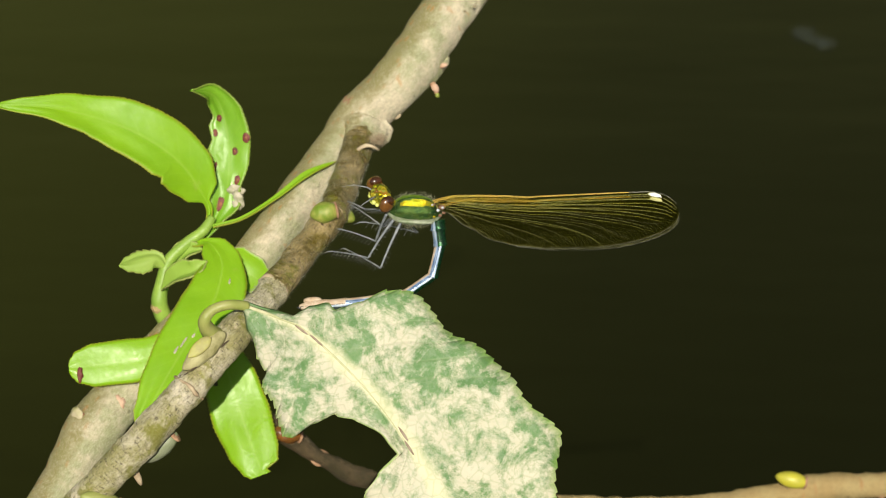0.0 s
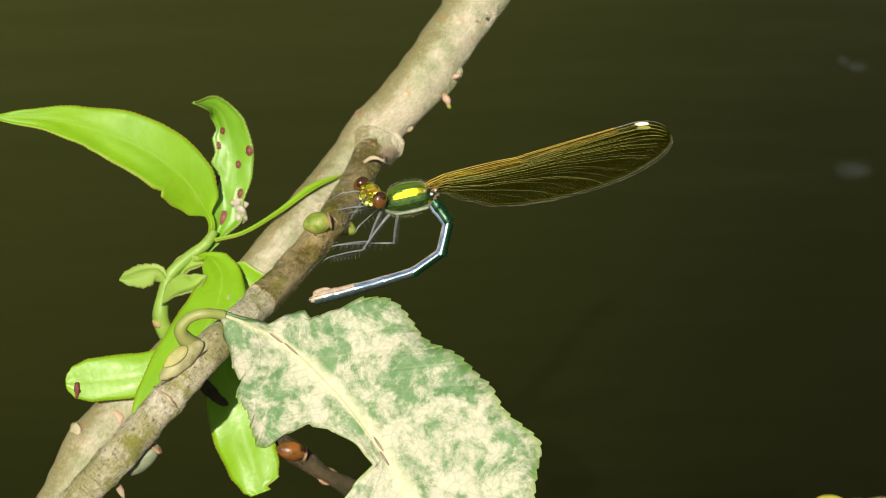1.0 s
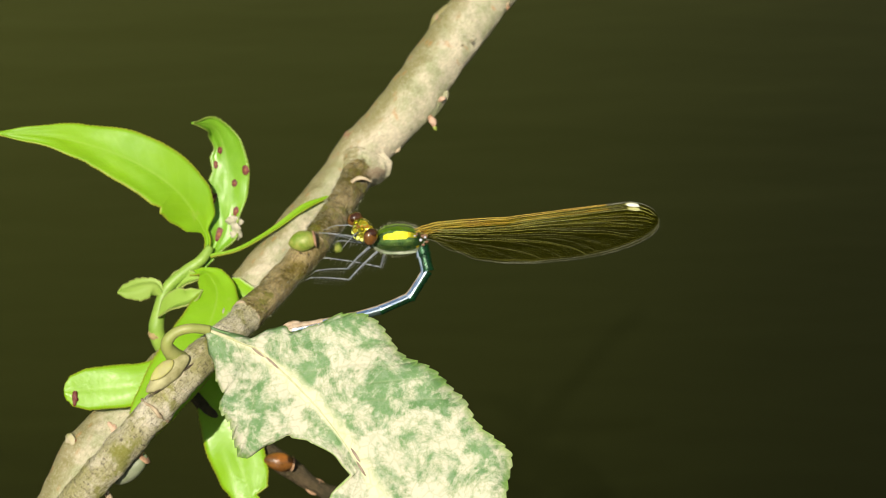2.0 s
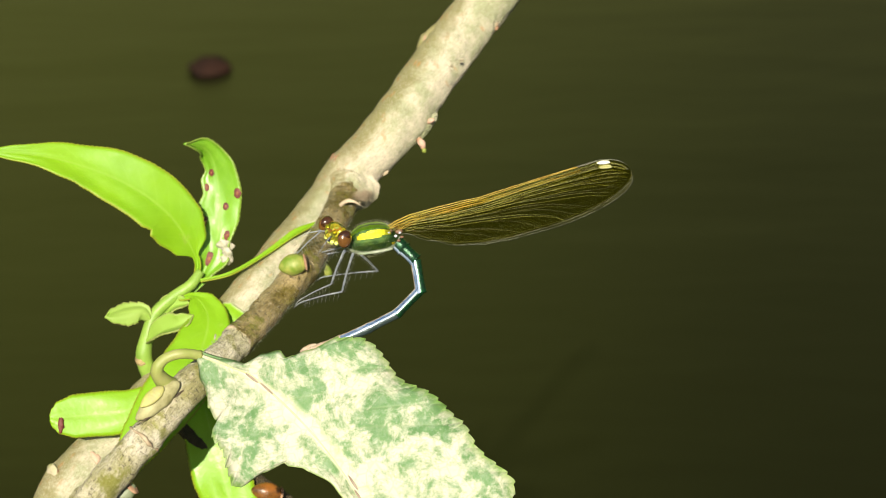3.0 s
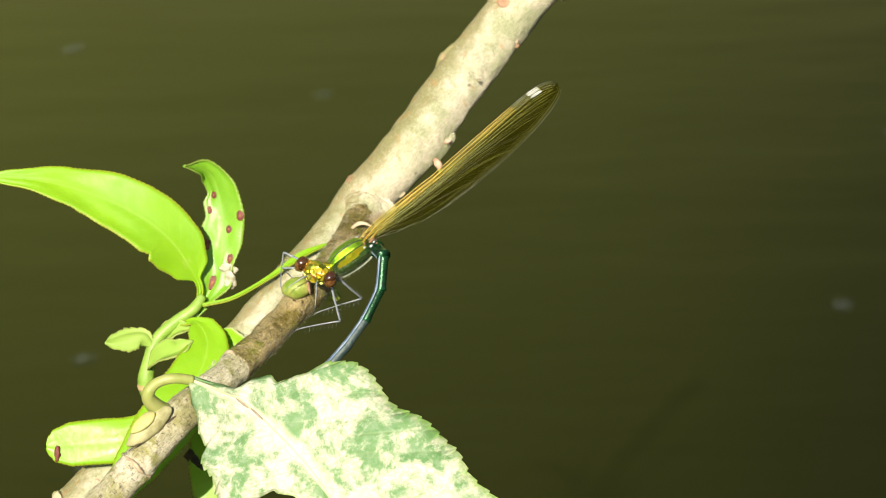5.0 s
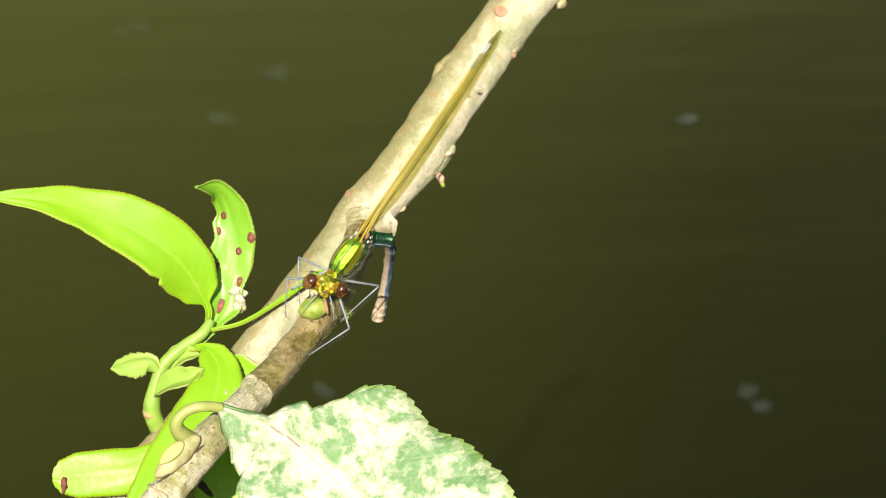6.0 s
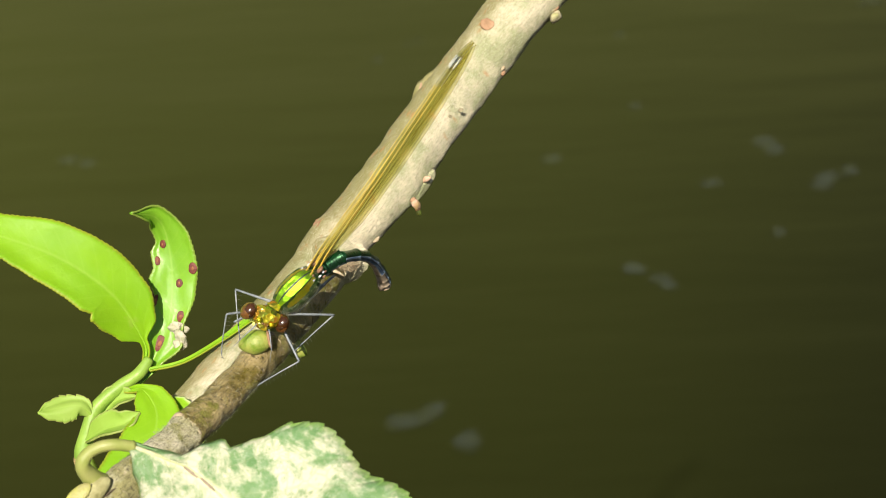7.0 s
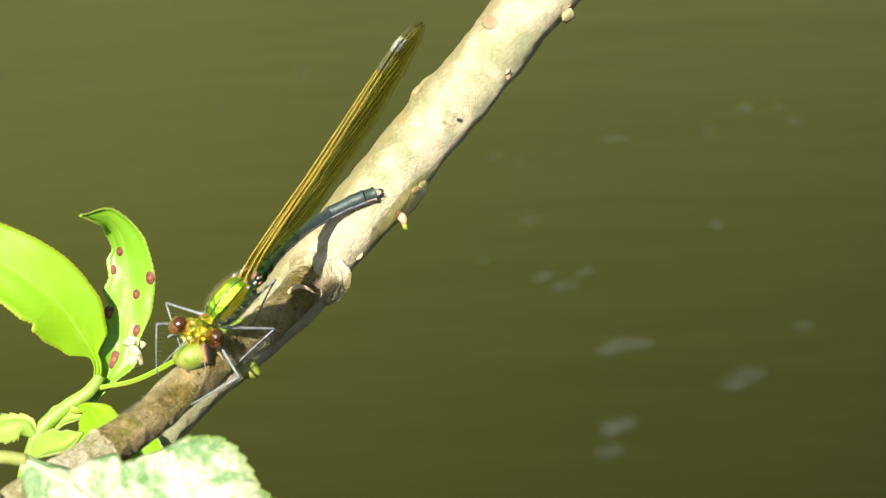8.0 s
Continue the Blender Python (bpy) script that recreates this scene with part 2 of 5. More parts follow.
PINK = plain("pink_wood", (0.56, 0.38, 0.28), (0.36, 0.21, 0.13), 900, 0.7, 0.5)
FLECK = plain("bark_fleck", (0.15, 0.12, 0.07), (0.26, 0.22, 0.14), 1400, 0.8, 0.5)
CREASE_SHADE = plain("crease_shade", (0.09, 0.065, 0.035), (0.05, 0.035, 0.02), 900, 0.8, 0.4)
ROT_MID = plain("rot_middle", (0.26, 0.09, 0.035), (0.16, 0.05, 0.025), 1500, 0.6, 0.3)
BUD_AXIL = plain("axil_bud", (0.34, 0.33, 0.07), (0.28, 0.25, 0.10), 700, 0.45, 0.4)
BUD_SHRUNK = plain("shrivelled_bud", (0.12, 0.16, 0.06), (0.22, 0.23, 0.16), 260, 0.5, 0.5)
BUD_YELLOW = plain("yellow_bud", (0.46, 0.42, 0.03), (0.34, 0.32, 0.04), 400, 0.4, 0.2)
BUD_ORANGE = plain("orange_bud", (0.32, 0.11, 0.015), (0.055, 0.032, 0.013), 300, 0.25, 0.4)
ROT = plain("brown_rot", (0.085, 0.012, 0.012), (0.16, 0.035, 0.02), 1500, 0.55, 0.3)
GALL = plain("grey_gall", (0.52, 0.46, 0.37), (0.28, 0.28, 0.17), 1300, 0.8, 0.7)
WATER = stream("river_water")


def froth(name):
    """A thin layer of foam: grey-blue, thickest in the middle of each fleck. UV: from its centre, -1 to 1."""
    m = Mat(name)
    uv = m.coord("UV")
    sep = m.node("SeparateXYZ", Vector=uv)
    r = m.math("ADD", m.math("MULTIPLY", sep.outputs["X"], sep.outputs["X"]), m.math("MULTIPLY", sep.outputs["Y"], sep.outputs["Y"]))
    grain = m.noise(m.coord("Object"), 160, 4, 0.65)
    thick = m.math("MULTIPLY", m.ramp(r, (0.0, 1.0), (1.0, 0.0)), m.ramp(grain, (0.35, 0.04), (0.65, 0.25)))
    m.set(Base_Color=m.mix(grain, (0.12, 0.15, 0.155), (0.18, 0.215, 0.22)), Roughness=0.6)
    clear = m.node("BsdfTransparent")
    mx = m.node("MixShader", Fac=thick)
    m.l.new(clear.outputs[0], mx.inputs[1]), m.l.new(m.b.outputs[0], mx.inputs[2])
    m.l.new(mx.outputs[0], m.out.inputs[0])
    return m.m


FOAM = froth("foam")


STRAW = plain("dry_leaf", (0.26, 0.21, 0.065), (0.17, 0.11, 0.03), 60, 0.6, 0.4)
HUSK = plain("dark_husk", (0.012, 0.006, 0.004), (0.024, 0.010, 0.006), 80, 0.8, 0.4, spec=0.12)
# the insect
M_THORAX = plain("thorax_green", (0.018, 0.060, 0.014), (0.07, 0.12, 0.02), 1500, 0.36, 0.5, 0.7)
M_TOP = plain("thorax_back", (0.24, 0.50, 0.02), (0.36, 0.58, 0.03), 1300, 0.30, 0.4, 0.95)
# gold colour for the sun's sheen on the thorax, and for small flecks
M_GOLD = plain("thorax_gold", (0.36, 0.42, 0.018), (0.60, 0.43, 0.012), 620, 0.30, 0.6, 0.85)
M_PALE = plain("thorax_pale", (0.16, 0.21, 0.11), (0.30, 0.32, 0.24), 900, 0.5, 0.35)
M_EMERALD = plain("abdomen_green", (0.006, 0.07, 0.018), (0.012, 0.035, 0.018), 900, 0.22, 0.2, 0.6)
def silvered(name):
    """Blue-grey sheen in lengthwise streaks. Object space: x along the ring."""
    m = Mat(name)
    streak = m.noise(m.coord("Object", (0.12, 1.0, 1.0)), 2600, 4, 0.65)
    col = m.ramp(streak, (0.36, (0.045, 0.10, 0.22)), (0.5, (0.24, 0.32, 0.46)), (0.62, (0.52, 0.58, 0.66)))
    m.set(Base_Color=col, Roughness=0.3, Metallic=0.25)
    return m.bump(streak, 0.3, 0.0002).m


M_BLUE = silvered("abdomen_blue")
M_BELLY = plain("abdomen_belly", (0.40, 0.27, 0.17), (0.56, 0.46, 0.36), 900, 0.5, 0.3)
M_SLATE = plain("abdomen_back", (0.022, 0.040, 0.036), (0.05, 0.07, 0.07), 1100, 0.32, 0.4, 0.3)
M_BLACK = plain("black_line", (0.012, 0.014, 0.02), (0.03, 0.03, 0.04), 900, 0.3, 0.2)
M_EYE = plain("eye", (0.060, 0.022, 0.006), (0.035, 0.012, 0.003), 600, 0.07, 0.05, 0.0, 0.8)
M_EYE_LOW = plain("eye_lower", (0.17, 0.075, 0.018), (0.10, 0.04, 0.010), 600, 0.12, 0.05, 0.0, 0.8)


def mosaic(name):
    """A head's metallic skin: small facets of gold, bronze and green."""
    m = Mat(name)
    cell = m.node("TexVoronoi", Vector=m.coord("Object"), Scale=1900.0)
    pick = m.node("SeparateColor", Color=cell.outputs["Color"]).outputs[0]
    col = m.ramp(pick, (0.0, (0.03, 0.05, 0.012)), (0.3, (0.40, 0.36, 0.02)), (0.5, (0.62, 0.48, 0.03)), (0.68, (0.16, 0.24, 0.02)), (0.85, (0.5, 0.2, 0.02)), (1.0, (0.5, 0.55, 0.08)))
    m.set(Base_Color=col, Metallic=0.6, Roughness=0.25)
    return m.bump(cell.outputs["Distance"], 0.8, 0.0003).m


M_FACE = mosaic("face_gold")
M_LIP = plain("face_yellow", (0.66, 0.70, 0.20), (0.56, 0.60, 0.12), 900, 0.35, 0.2)
M_SCLERITE = plain("bluish_white_plate", (0.50, 0.54, 0.62), (0.62, 0.62, 0.64), 1500, 0.3, 0.4)
M_BROWN = plain("brown_plate", (0.14, 0.07, 0.04), (0.24, 0.13, 0.08), 1500, 0.35, 0.4)
M_LEG = plain("leg_grey", (0.11, 0.125, 0.15), (0.27, 0.28, 0.30), 1200, 0.42, 0.3)
M_DOWN = plain("thorax_down", (0.26, 0.26, 0.15), (0.36, 0.35, 0.26), 500, 0.6, 0.1)
M_HAIR = plain("fine_hair", (0.34, 0.33, 0.26), (0.28, 0.27, 0.2), 500, 0.6, 0.1)
M_SKIN = membrane("wing_skin", (0.82, 0.80, 0.54), (0.14, 0.16, 0.04))
M_VEIN = plain("wing_vein", (0.56, 0.33, 0.04), (0.44, 0.36, 0.04), 300, 0.35, 0.1, 0.0, 0.6)
M_VEIN_MID = plain("wing_vein_middle", (0.36, 0.36, 0.10), (0.25, 0.265, 0.08), 300, 0.35, 0.1, 0.0, 0.6)
M_VEIN_DARK = plain("wing_vein_outer", (0.10, 0.10, 0.035), (0.20, 0.195, 0.08), 300, 0.4, 0.1)
M_VEIN_FINE = plain("wing_vein_fine", (0.035, 0.038, 0.010), (0.12, 0.13, 0.035), 240, 0.4, 0.1)
M_MARGIN = plain("wing_margin", (0.26, 0.26, 0.20), (0.05, 0.05, 0.03), 900, 0.4, 0.1)
M_STIGMA = plain("white_wing_spot", (0.75, 0.75, 0.70), (0.66, 0.66, 0.6), 800, 0.5, 0.1)


# ---------------------------------------------------------------- mesh helpers
def thing(name, label, category, group="", kind="", at=(0, 0, 0)):
    ob = new(name)
    ob.location = at
    ob.empty_display_size = 0.005
    return tagged(ob, label, category, group, kind)


def part(name, bm, material, parent=None, label="", smooth=True):
    """Links a bmesh as one mesh object under a thing or a part."""
    me = bpy.data.meshes.new(name)
    bm.normal_update()
    bm.to_mesh(me)
    bm.free()
    for mt in material if isinstance(material, (list, tuple)) else (material,):
        me.materials.append(mt)
    if smooth:
        for p in me.polygons:
            p.use_smooth = True
    ob = new(name, me)
    if parent is not None:
        ob.parent = parent
    if label:
        ob["label"] = label
    return ob


def spline(pts, n):
    """n + 1 points of a Catmull-Rom curve through rows of numbers, evenly spaced by the first three."""
    p = np.array(pts, float)
    p = np.vstack([2 * p[0] - p[1], p, 2 * p[-1] - p[-2]])
    out = []
    for i in range(1, len(p) - 2):
        for u in np.linspace(0, 1, 24, endpoint=False):
            a, b, c, d = p[i - 1], p[i], p[i + 1], p[i + 2]
            out.append(0.5 * (2 * b + (c - a) * u + (2 * a - 5 * b + 4 * c - d) * u**2 + (3 * b - a - 3 * c + d) * u**3))
    out.append(p[-2])
    out = np.array(out)
    run = np.r_[0, np.cumsum(np.linalg.norm(np.diff(out[:, :3], axis=0), axis=1))]
    want = np.linspace(0, run[-1], n + 1)
    return np.stack([np.interp(want, run, out[:, k]) for k in range(out.shape[1])], 1), want


def tube(bm, pts, radii, sides=10, uv=None, lumps=0.0, grain=1.0, cap=True, squash=None, mat=0):
    """A tube along points (metres). lumps: height of the uneven skin; squash: side-to-side factor."""
    pts = [Vector(p) for p in pts]
    tang = [(pts[min(i + 1, len(pts) - 1)] - pts[max(i - 1, 0)]).normalized() for i in range(len(pts))]
    side = tang[0].orthogonal().normalized()
    rings, run = [], 0.0
    lay = bm.loops.layers.uv.verify() if uv else None
    runs = []
    for i, (p, r) in enumerate(zip(pts, radii)):
        if i:
            side = tang[i - 1].rotation_difference(tang[i]) @ side
            run += (p - pts[i - 1]).length
        up = tang[i].cross(side)
        ring = []
        for k in range(sides):
            a = 2 * math.pi * k / sides
            d = side * math.cos(a) * (squash or 1.0) + up * math.sin(a)
            q = p + d * r
            if lumps:
                q += d * lumps * (noise.fractal(q * grain, 0.8, 2.0, 4) + 0.6 * noise.noise(q * grain * 0.3))
            ring.append(bm.verts.new(q))
        rings.append(ring)
        runs.append(run)
    for i in range(len(rings) - 1):
        for k in range(sides):
            f = bm.faces.new((rings[i][k], rings[i][(k + 1) % sides], rings[i + 1][(k + 1) % sides], rings[i + 1][k]))
            f.material_index = mat
            if uv:
                for lp, (ii, kk) in zip(f.loops, ((i, k), (i, k + 1), (i + 1, k + 1), (i + 1, k))):
                    lp[lay].uv = (runs[ii] / MM, kk / sides * 2 * math.pi * radii[0] / MM)
    if cap:
        for ring, flip in ((rings[0], True), (rings[-1], False)):
            f = bm.faces.new(ring[::-1] if flip else ring)
            f.material_index = mat
    return rings


def ball(bm, at, size, turn=None, seg=16, mat=0, rough=0.0, grain=900.0, squeeze=None):
    """An ellipsoid of half-axes size, shaped along its long x axis by squeeze(u), u from -1 to 1."""
    m = Matrix.Translation(at) @ (turn.to_4x4() if turn else Matrix()) @ Matrix.Diagonal((*size, 1))
    mid = Vector(at)

    def placed(c):
        if squeeze:
            k = squeeze(c.x)
            c = Vector((c.x, c.y * k, c.z * k))
        c = m @ c
        if rough:
            c += (c - mid).normalized() * rough * noise.fractal(c * grain, 0.8, 2.0, 3)
        return bm.verts.new(c)

    rows = max(6, seg * 2 // 3)
    ends = placed(Vector((0, 0, 1))), placed(Vector((0, 0, -1)))
    rings = []
    for j in range(1, rows):
        b = math.pi * j / rows
        rings.append([placed(Vector((math.sin(b) * math.cos(2 * math.pi * i / seg), math.sin(b) * math.sin(2 * math.pi * i / seg), math.cos(b)))) for i in range(seg)])
    for i in range(seg):
        n = (i + 1) % seg
        faces = [(ends[0], rings[0][i], rings[0][n]), (ends[1], rings[-1][n], rings[-1][i])]
        faces += [(rings[j][i], rings[j + 1][i], rings[j + 1][n], rings[j][n]) for j in range(rows - 2)]
        for q in faces:
            bm.faces.new(q).material_index = mat


def toward(d, up=(0, 0, 1)):
    """A turn whose x axis points along d and whose z axis is near up."""
    x = Vector(d).normalized()
    y = Vector(up).cross(x).normalized()
    return Matrix((x, y, x.cross(y))).transposed()


def profile(stops):
    """A smooth curve through (place, value) pairs."""
    xs, ys = [a for a, _ in stops], [b for _, b in stops]

    def value(s):
        i = max(k for k in range(len(xs)) if xs[k] <= s) if s > xs[0] else 0
        if i >= len(xs) - 1:
            return ys[-1]
        u = (s - xs[i]) / (xs[i + 1] - xs[i])
        u = u * u * (3 - 2 * u) * 0.6 + u * 0.4
        return ys[i] + (ys[i + 1] - ys[i]) * u

    return value


class Blade:
    """A leaf's surface: a spine (mm, world), a normal, and half-widths (mm) to either side."""

    def __init__(self, spine, normal, left, right, cup=0.0, fold=0.0, wave=0.0, tooth=0.25, pitch=1.1, twist=0.0, n=150, origin=(0, 0, 0), whole=1.5, lobes=0.0):
        self.p, self.run = spline([[c * MM for c in q] for q in spine], n)
        self.n, self.left, self.right = n, profile(left), profile(right)
        self.cup, self.fold, self.wave, self.tooth, self.pitch, self.twist = cup, fold, wave, tooth, pitch, twist
        self.normal, self.origin = Vector(normal).normalized(), Vector(origin)
        self.whole, self.lobes = whole, lobes
        self.seed = sum(abs(c) for c in spine[1])

    def at(self, i, w):
        """The point at row i, across w from -1 (left) to 1 (right)."""
        i = min(max(i, 0), self.n)
        p = Vector(self.p[i])
        t = (Vector(self.p[min(i + 1, self.n)]) - Vector(self.p[max(i - 1, 0)])).normalized()
        s = i / self.n
        side = (Matrix.Rotation(self.twist * s, 3, t) @ self.normal).cross(t).normalized()
        nor = t.cross(side)
        half = (self.left(s) if w < 0 else self.right(s)) * MM
        mm = self.run[i] / MM
        ragged = 0.25 * noise.noise(Vector((mm * 0.7, self.seed, w)))
        edge = self.tooth * (((mm / self.pitch) % 1.0) ** 0.6 - 0.65 + ragged) * MM * min(1.0, (half / (self.whole * MM)) ** 4)
        half += self.lobes * MM * noise.noise(Vector((mm * 0.22, self.seed + w, 4.0))) * min(1.0, half / (4 * MM))
        across = half + (edge if abs(w) > 0.985 else 0)
        lift = (self.cup * w * w + self.fold * abs(w)) * half
        lift += self.wave * MM * noise.noise(Vector((mm * 0.16, w * 1.4, self.seed))) * min(1.0, abs(w) * 2)
        return p + side * across * w + nor * lift - self.origin

    def mesh(self, cols=12):
        bm = bmesh.new()
        lay = bm.loops.layers.uv.verify()
        ws = [-1 + 2 * k / cols for k in range(cols + 1)]
        rows = [[bm.verts.new(self.at(i, w)) for w in ws] for i in range(self.n + 1)]
        for i in range(self.n):
            for k in range(cols):
                f = bm.faces.new((rows[i][k], rows[i][k + 1], rows[i + 1][k + 1], rows[i + 1][k]))
                for lp, (ii, kk) in zip(f.loops, ((i, k), (i, k + 1), (i + 1, k + 1), (i + 1, k))):
                    lp[lay].uv = (ii / self.n, ws[kk])
        return bm


def leaf(blade, material, parent, label="", rib=RIB, rib_r=0.28, thick=0.22, name="leaf"):
    """A leaf with its body and its raised midrib."""
    ob = part(name, blade.mesh(), material, parent, label)
    mod = ob.modifiers.new("body", "SOLIDIFY")
    mod.thickness, mod.offset = thick * MM, 0.0
    bm = bmesh.new()
    ids = list(range(0, int(blade.n * 0.96), 3))
    tube(bm, [blade.at(i, 0.0) for i in ids], [rib_r * MM * (1 - 0.75 * i / blade.n) for i in ids], 6)
    part("midrib", bm, rib, ob)
    return ob


def mm3(p):
    return Vector(p) * MM


# ---------------------------------------------------------------- the stream
def water():
    """One sheet of water to the horizon."""
    bm = bmesh.new()
    bmesh.ops.create_grid(bm, x_segments=8, y_segments=8, size=400.0)
    ob = part("water", bm, WATER)
    tagged(ob, "dark olive silty river water with low ripples", "water", kind="structure")


water()


def bank(name, label, stops, skin, seed, rough, west=-45.0, east=45.0):
    """A long strip added beside the river, out of view: stops are (y, z) from its foot up."""
    bm = bmesh.new()
    nx, prof = 90, profile([(k / (len(stops) - 1), z) for k, (_, z) in enumerate(stops)])
    place = profile([(k / (len(stops) - 1), y) for k, (y, _) in enumerate(stops)])
    rows = []
    for j in range(31):
        u = j / 30
        row = []
        for i in range(nx + 1):
            q = Vector((west + (east - west) * i / nx, place(u), prof(u)))
            h = noise.fractal(q * 0.5 + Vector((seed, 0, 0)), 0.9, 2.0, 5) * rough * min(1.0, u * 6)
            row.append(bm.verts.new(q + Vector((0, -h, h))))
        rows.append(row)
    for j in range(30):
        for i in range(nx):
            bm.faces.new((rows[j][i], rows[j][i + 1], rows[j + 1][i + 1], rows[j + 1][i]))
    tagged(part(name, bm, skin), label, "bank", kind="structure")


def reflection_grade(name):
    """Green graded west to east and by height to set the water's reflected brightness."""
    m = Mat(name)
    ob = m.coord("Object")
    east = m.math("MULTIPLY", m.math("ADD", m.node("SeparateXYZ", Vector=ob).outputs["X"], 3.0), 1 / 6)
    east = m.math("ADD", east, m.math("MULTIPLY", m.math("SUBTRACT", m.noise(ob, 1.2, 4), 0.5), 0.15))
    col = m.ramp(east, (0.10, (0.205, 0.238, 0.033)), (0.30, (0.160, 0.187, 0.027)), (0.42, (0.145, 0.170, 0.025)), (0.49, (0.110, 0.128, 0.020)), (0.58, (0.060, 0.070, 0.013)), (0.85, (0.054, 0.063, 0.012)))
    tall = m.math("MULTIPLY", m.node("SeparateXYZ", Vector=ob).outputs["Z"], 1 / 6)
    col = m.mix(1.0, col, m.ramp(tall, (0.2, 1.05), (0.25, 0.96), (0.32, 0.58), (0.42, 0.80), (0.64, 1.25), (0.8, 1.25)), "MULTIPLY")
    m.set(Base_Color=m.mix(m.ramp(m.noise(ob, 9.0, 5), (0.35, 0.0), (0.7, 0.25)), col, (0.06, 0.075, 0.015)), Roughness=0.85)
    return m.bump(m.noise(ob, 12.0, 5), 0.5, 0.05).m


GRADED_GREEN = reflection_grade("graded_green")
# the foot's darker tone evens the brightness reflected in the water
REFLECT_DARK = plain("reflect_dark", (0.115, 0.124, 0.029), (0.088, 0.097, 0.024), 2.0, 0.8, 0.5)
REFLECT_TOP = plain("reflect_top", (0.078, 0.090, 0.018), (0.105, 0.12, 0.025), 1.2, 0.9, 0.6)
# unseen strips, added for the water's reflections and to close the scene
bank("unseen_bank_foot", "unseen foot of the far bank, coloured dark to even the water's reflection", ((5.0, -0.2), (5.2, 0.3), (5.4, 0.7), (5.7, 1.05)), REFLECT_DARK, 3.0, 0.12)
bank("unseen_bank_far", "unseen far bank, its green graded to set the water's brightness", ((5.65, 0.9), (6.6, 2.1), (7.8, 3.9), (9.5, 6.2)), GRADED_GREEN, 1.0, 0.25)
bank("unseen_top_strip", "unseen dark green strip above the far bank, added for the reflection", ((9.4, 5.6), (9.8, 7.5), (10.5, 10.0), (12.0, 13.0)), REFLECT_TOP, 5.0, 1.2)
bank("unseen_bank_near", "unseen near bank, added behind the camera", ((-1.2, -0.2), (-1.6, 0.4), (-3.0, 0.9), (-9.0, 1.4)), GRADED_GREEN, 9.0, 0.15)

MAIN = [
    ((-57.67, 218.34, 290.54), 3.3), ((-51.54, 226.36, 298.52), 3.3), ((-47.18, 232.03, 304.86), 3.6), ((-40.02, 239.23, 310.65), 3.2), ((-31.13, 246.11, 317.59), 3.1), ((-26.83, 249.36, 320.98), 3.1), ((-22.76, 254.35, 324.81), 3.2), ((-15.42, 266.21, 330.18), 3.6), ((-11.85, 270.14, 334.31), 3.75), ((-6.28, 271.58, 339.52), 3.75), ((-1.41, 276.77, 344.93), 3.9), ((4.94, 284.44, 351.62), 3.85), ((10.66, 287.89, 357.80), 3.95), ((16.44, 290.71, 363.34), 3.95), ((23.35, 294.04, 369.87), 3.9)]
SIDE = [
    ((-11.27, 274.14, 332.60), 2.0), ((-11.78, 267.39, 333.08), 2.2), ((-13.35, 256.78, 331.36), 2.1), ((-15.37, 242.92, 331.03), 2.05), ((-18.98, 237.05, 328.45), 1.95), ((-22.07, 229.40, 327.17), 1.95), ((-26.82, 219.71, 325.47), 2.05), ((-31.72, 214.77, 321.14), 2.2), ((-37.12, 211.75, 315.81), 2.15), ((-42.41, 209.96, 310.51), 2.1), ((-49.46, 208.09, 303.26), 2.1)]
TWIG = [
    ((-34.25, 241.22, 308.58), 0.9), ((-28.05, 239.81, 303.44), 1.1), ((-24.23, 239.94, 300.10), 1.5), ((-20.34, 239.82, 296.88), 1.5), ((-17.17, 239.30, 294.66), 1.2), ((-13.19, 239.03, 292.35), 1.5), ((-7.60, 239.51, 290.30), 1.3), ((6.26, 242.97, 285.15), 1.4), ((21.58, 248.16, 280.41), 1.6), ((37.59, 253.68, 276.63), 1.7), ((52.53, 259.96, 274.53), 1.9), ((59.20, 262.70, 274.14), 2.2), ((70.60, 266.10, 272.36), 1.9), ((93.43, 271.93, 270.27), 1.9)]


def stem_mesh(rows, n, sides, lumps, grain, swell=()):
    """A stem along (point, radius) rows in mm; swell: (place, reach, gain) where it thickens."""
    pts, _ = spline([[*(c * MM for c in p), r * MM] for p, r in rows], n)
    radii = []
    for q in pts:
        r = q[3]
        for place, reach, gain in swell:
            d = (Vector(q[:3]) - mm3(place)).length / (reach * MM)
            r += gain * MM * math.exp(-d * d)
        radii.append(r)
    bm = bmesh.new()
    tube(bm, [q[:3] for q in pts], radii, sides, uv=True, lumps=lumps * MM, grain=grain)
    return bm, pts


# ---------------------------------------------------------------- the branch
def bud(parent, place, along, out, length, width, skin, name="bud", label=""):
    """A pointed bud that leans on its stem, with a scar and a torn scale at its foot."""
    at = mm3(place)
    turn = toward(along, out)
    bm = bmesh.new()
    ball(bm, at, (length * MM / 2, width * MM / 2, width * MM / 2), turn, 18, squeeze=lambda u: 1.0 - 0.35 * max(0.0, u) ** 2, rough=0.08 * MM, grain=700)
    ob = part(name, bm, skin, parent, label)
    bm = bmesh.new()
    foot = at - turn @ Vector((length * MM * 0.42, 0, 0))
    ball(bm, foot, (0.30 * MM, width * MM * 0.42, width * MM * 0.40), turn, 14, rough=0.14 * MM, grain=1500)
    part("bud_scale", bm, SCAR, ob)
    return ob


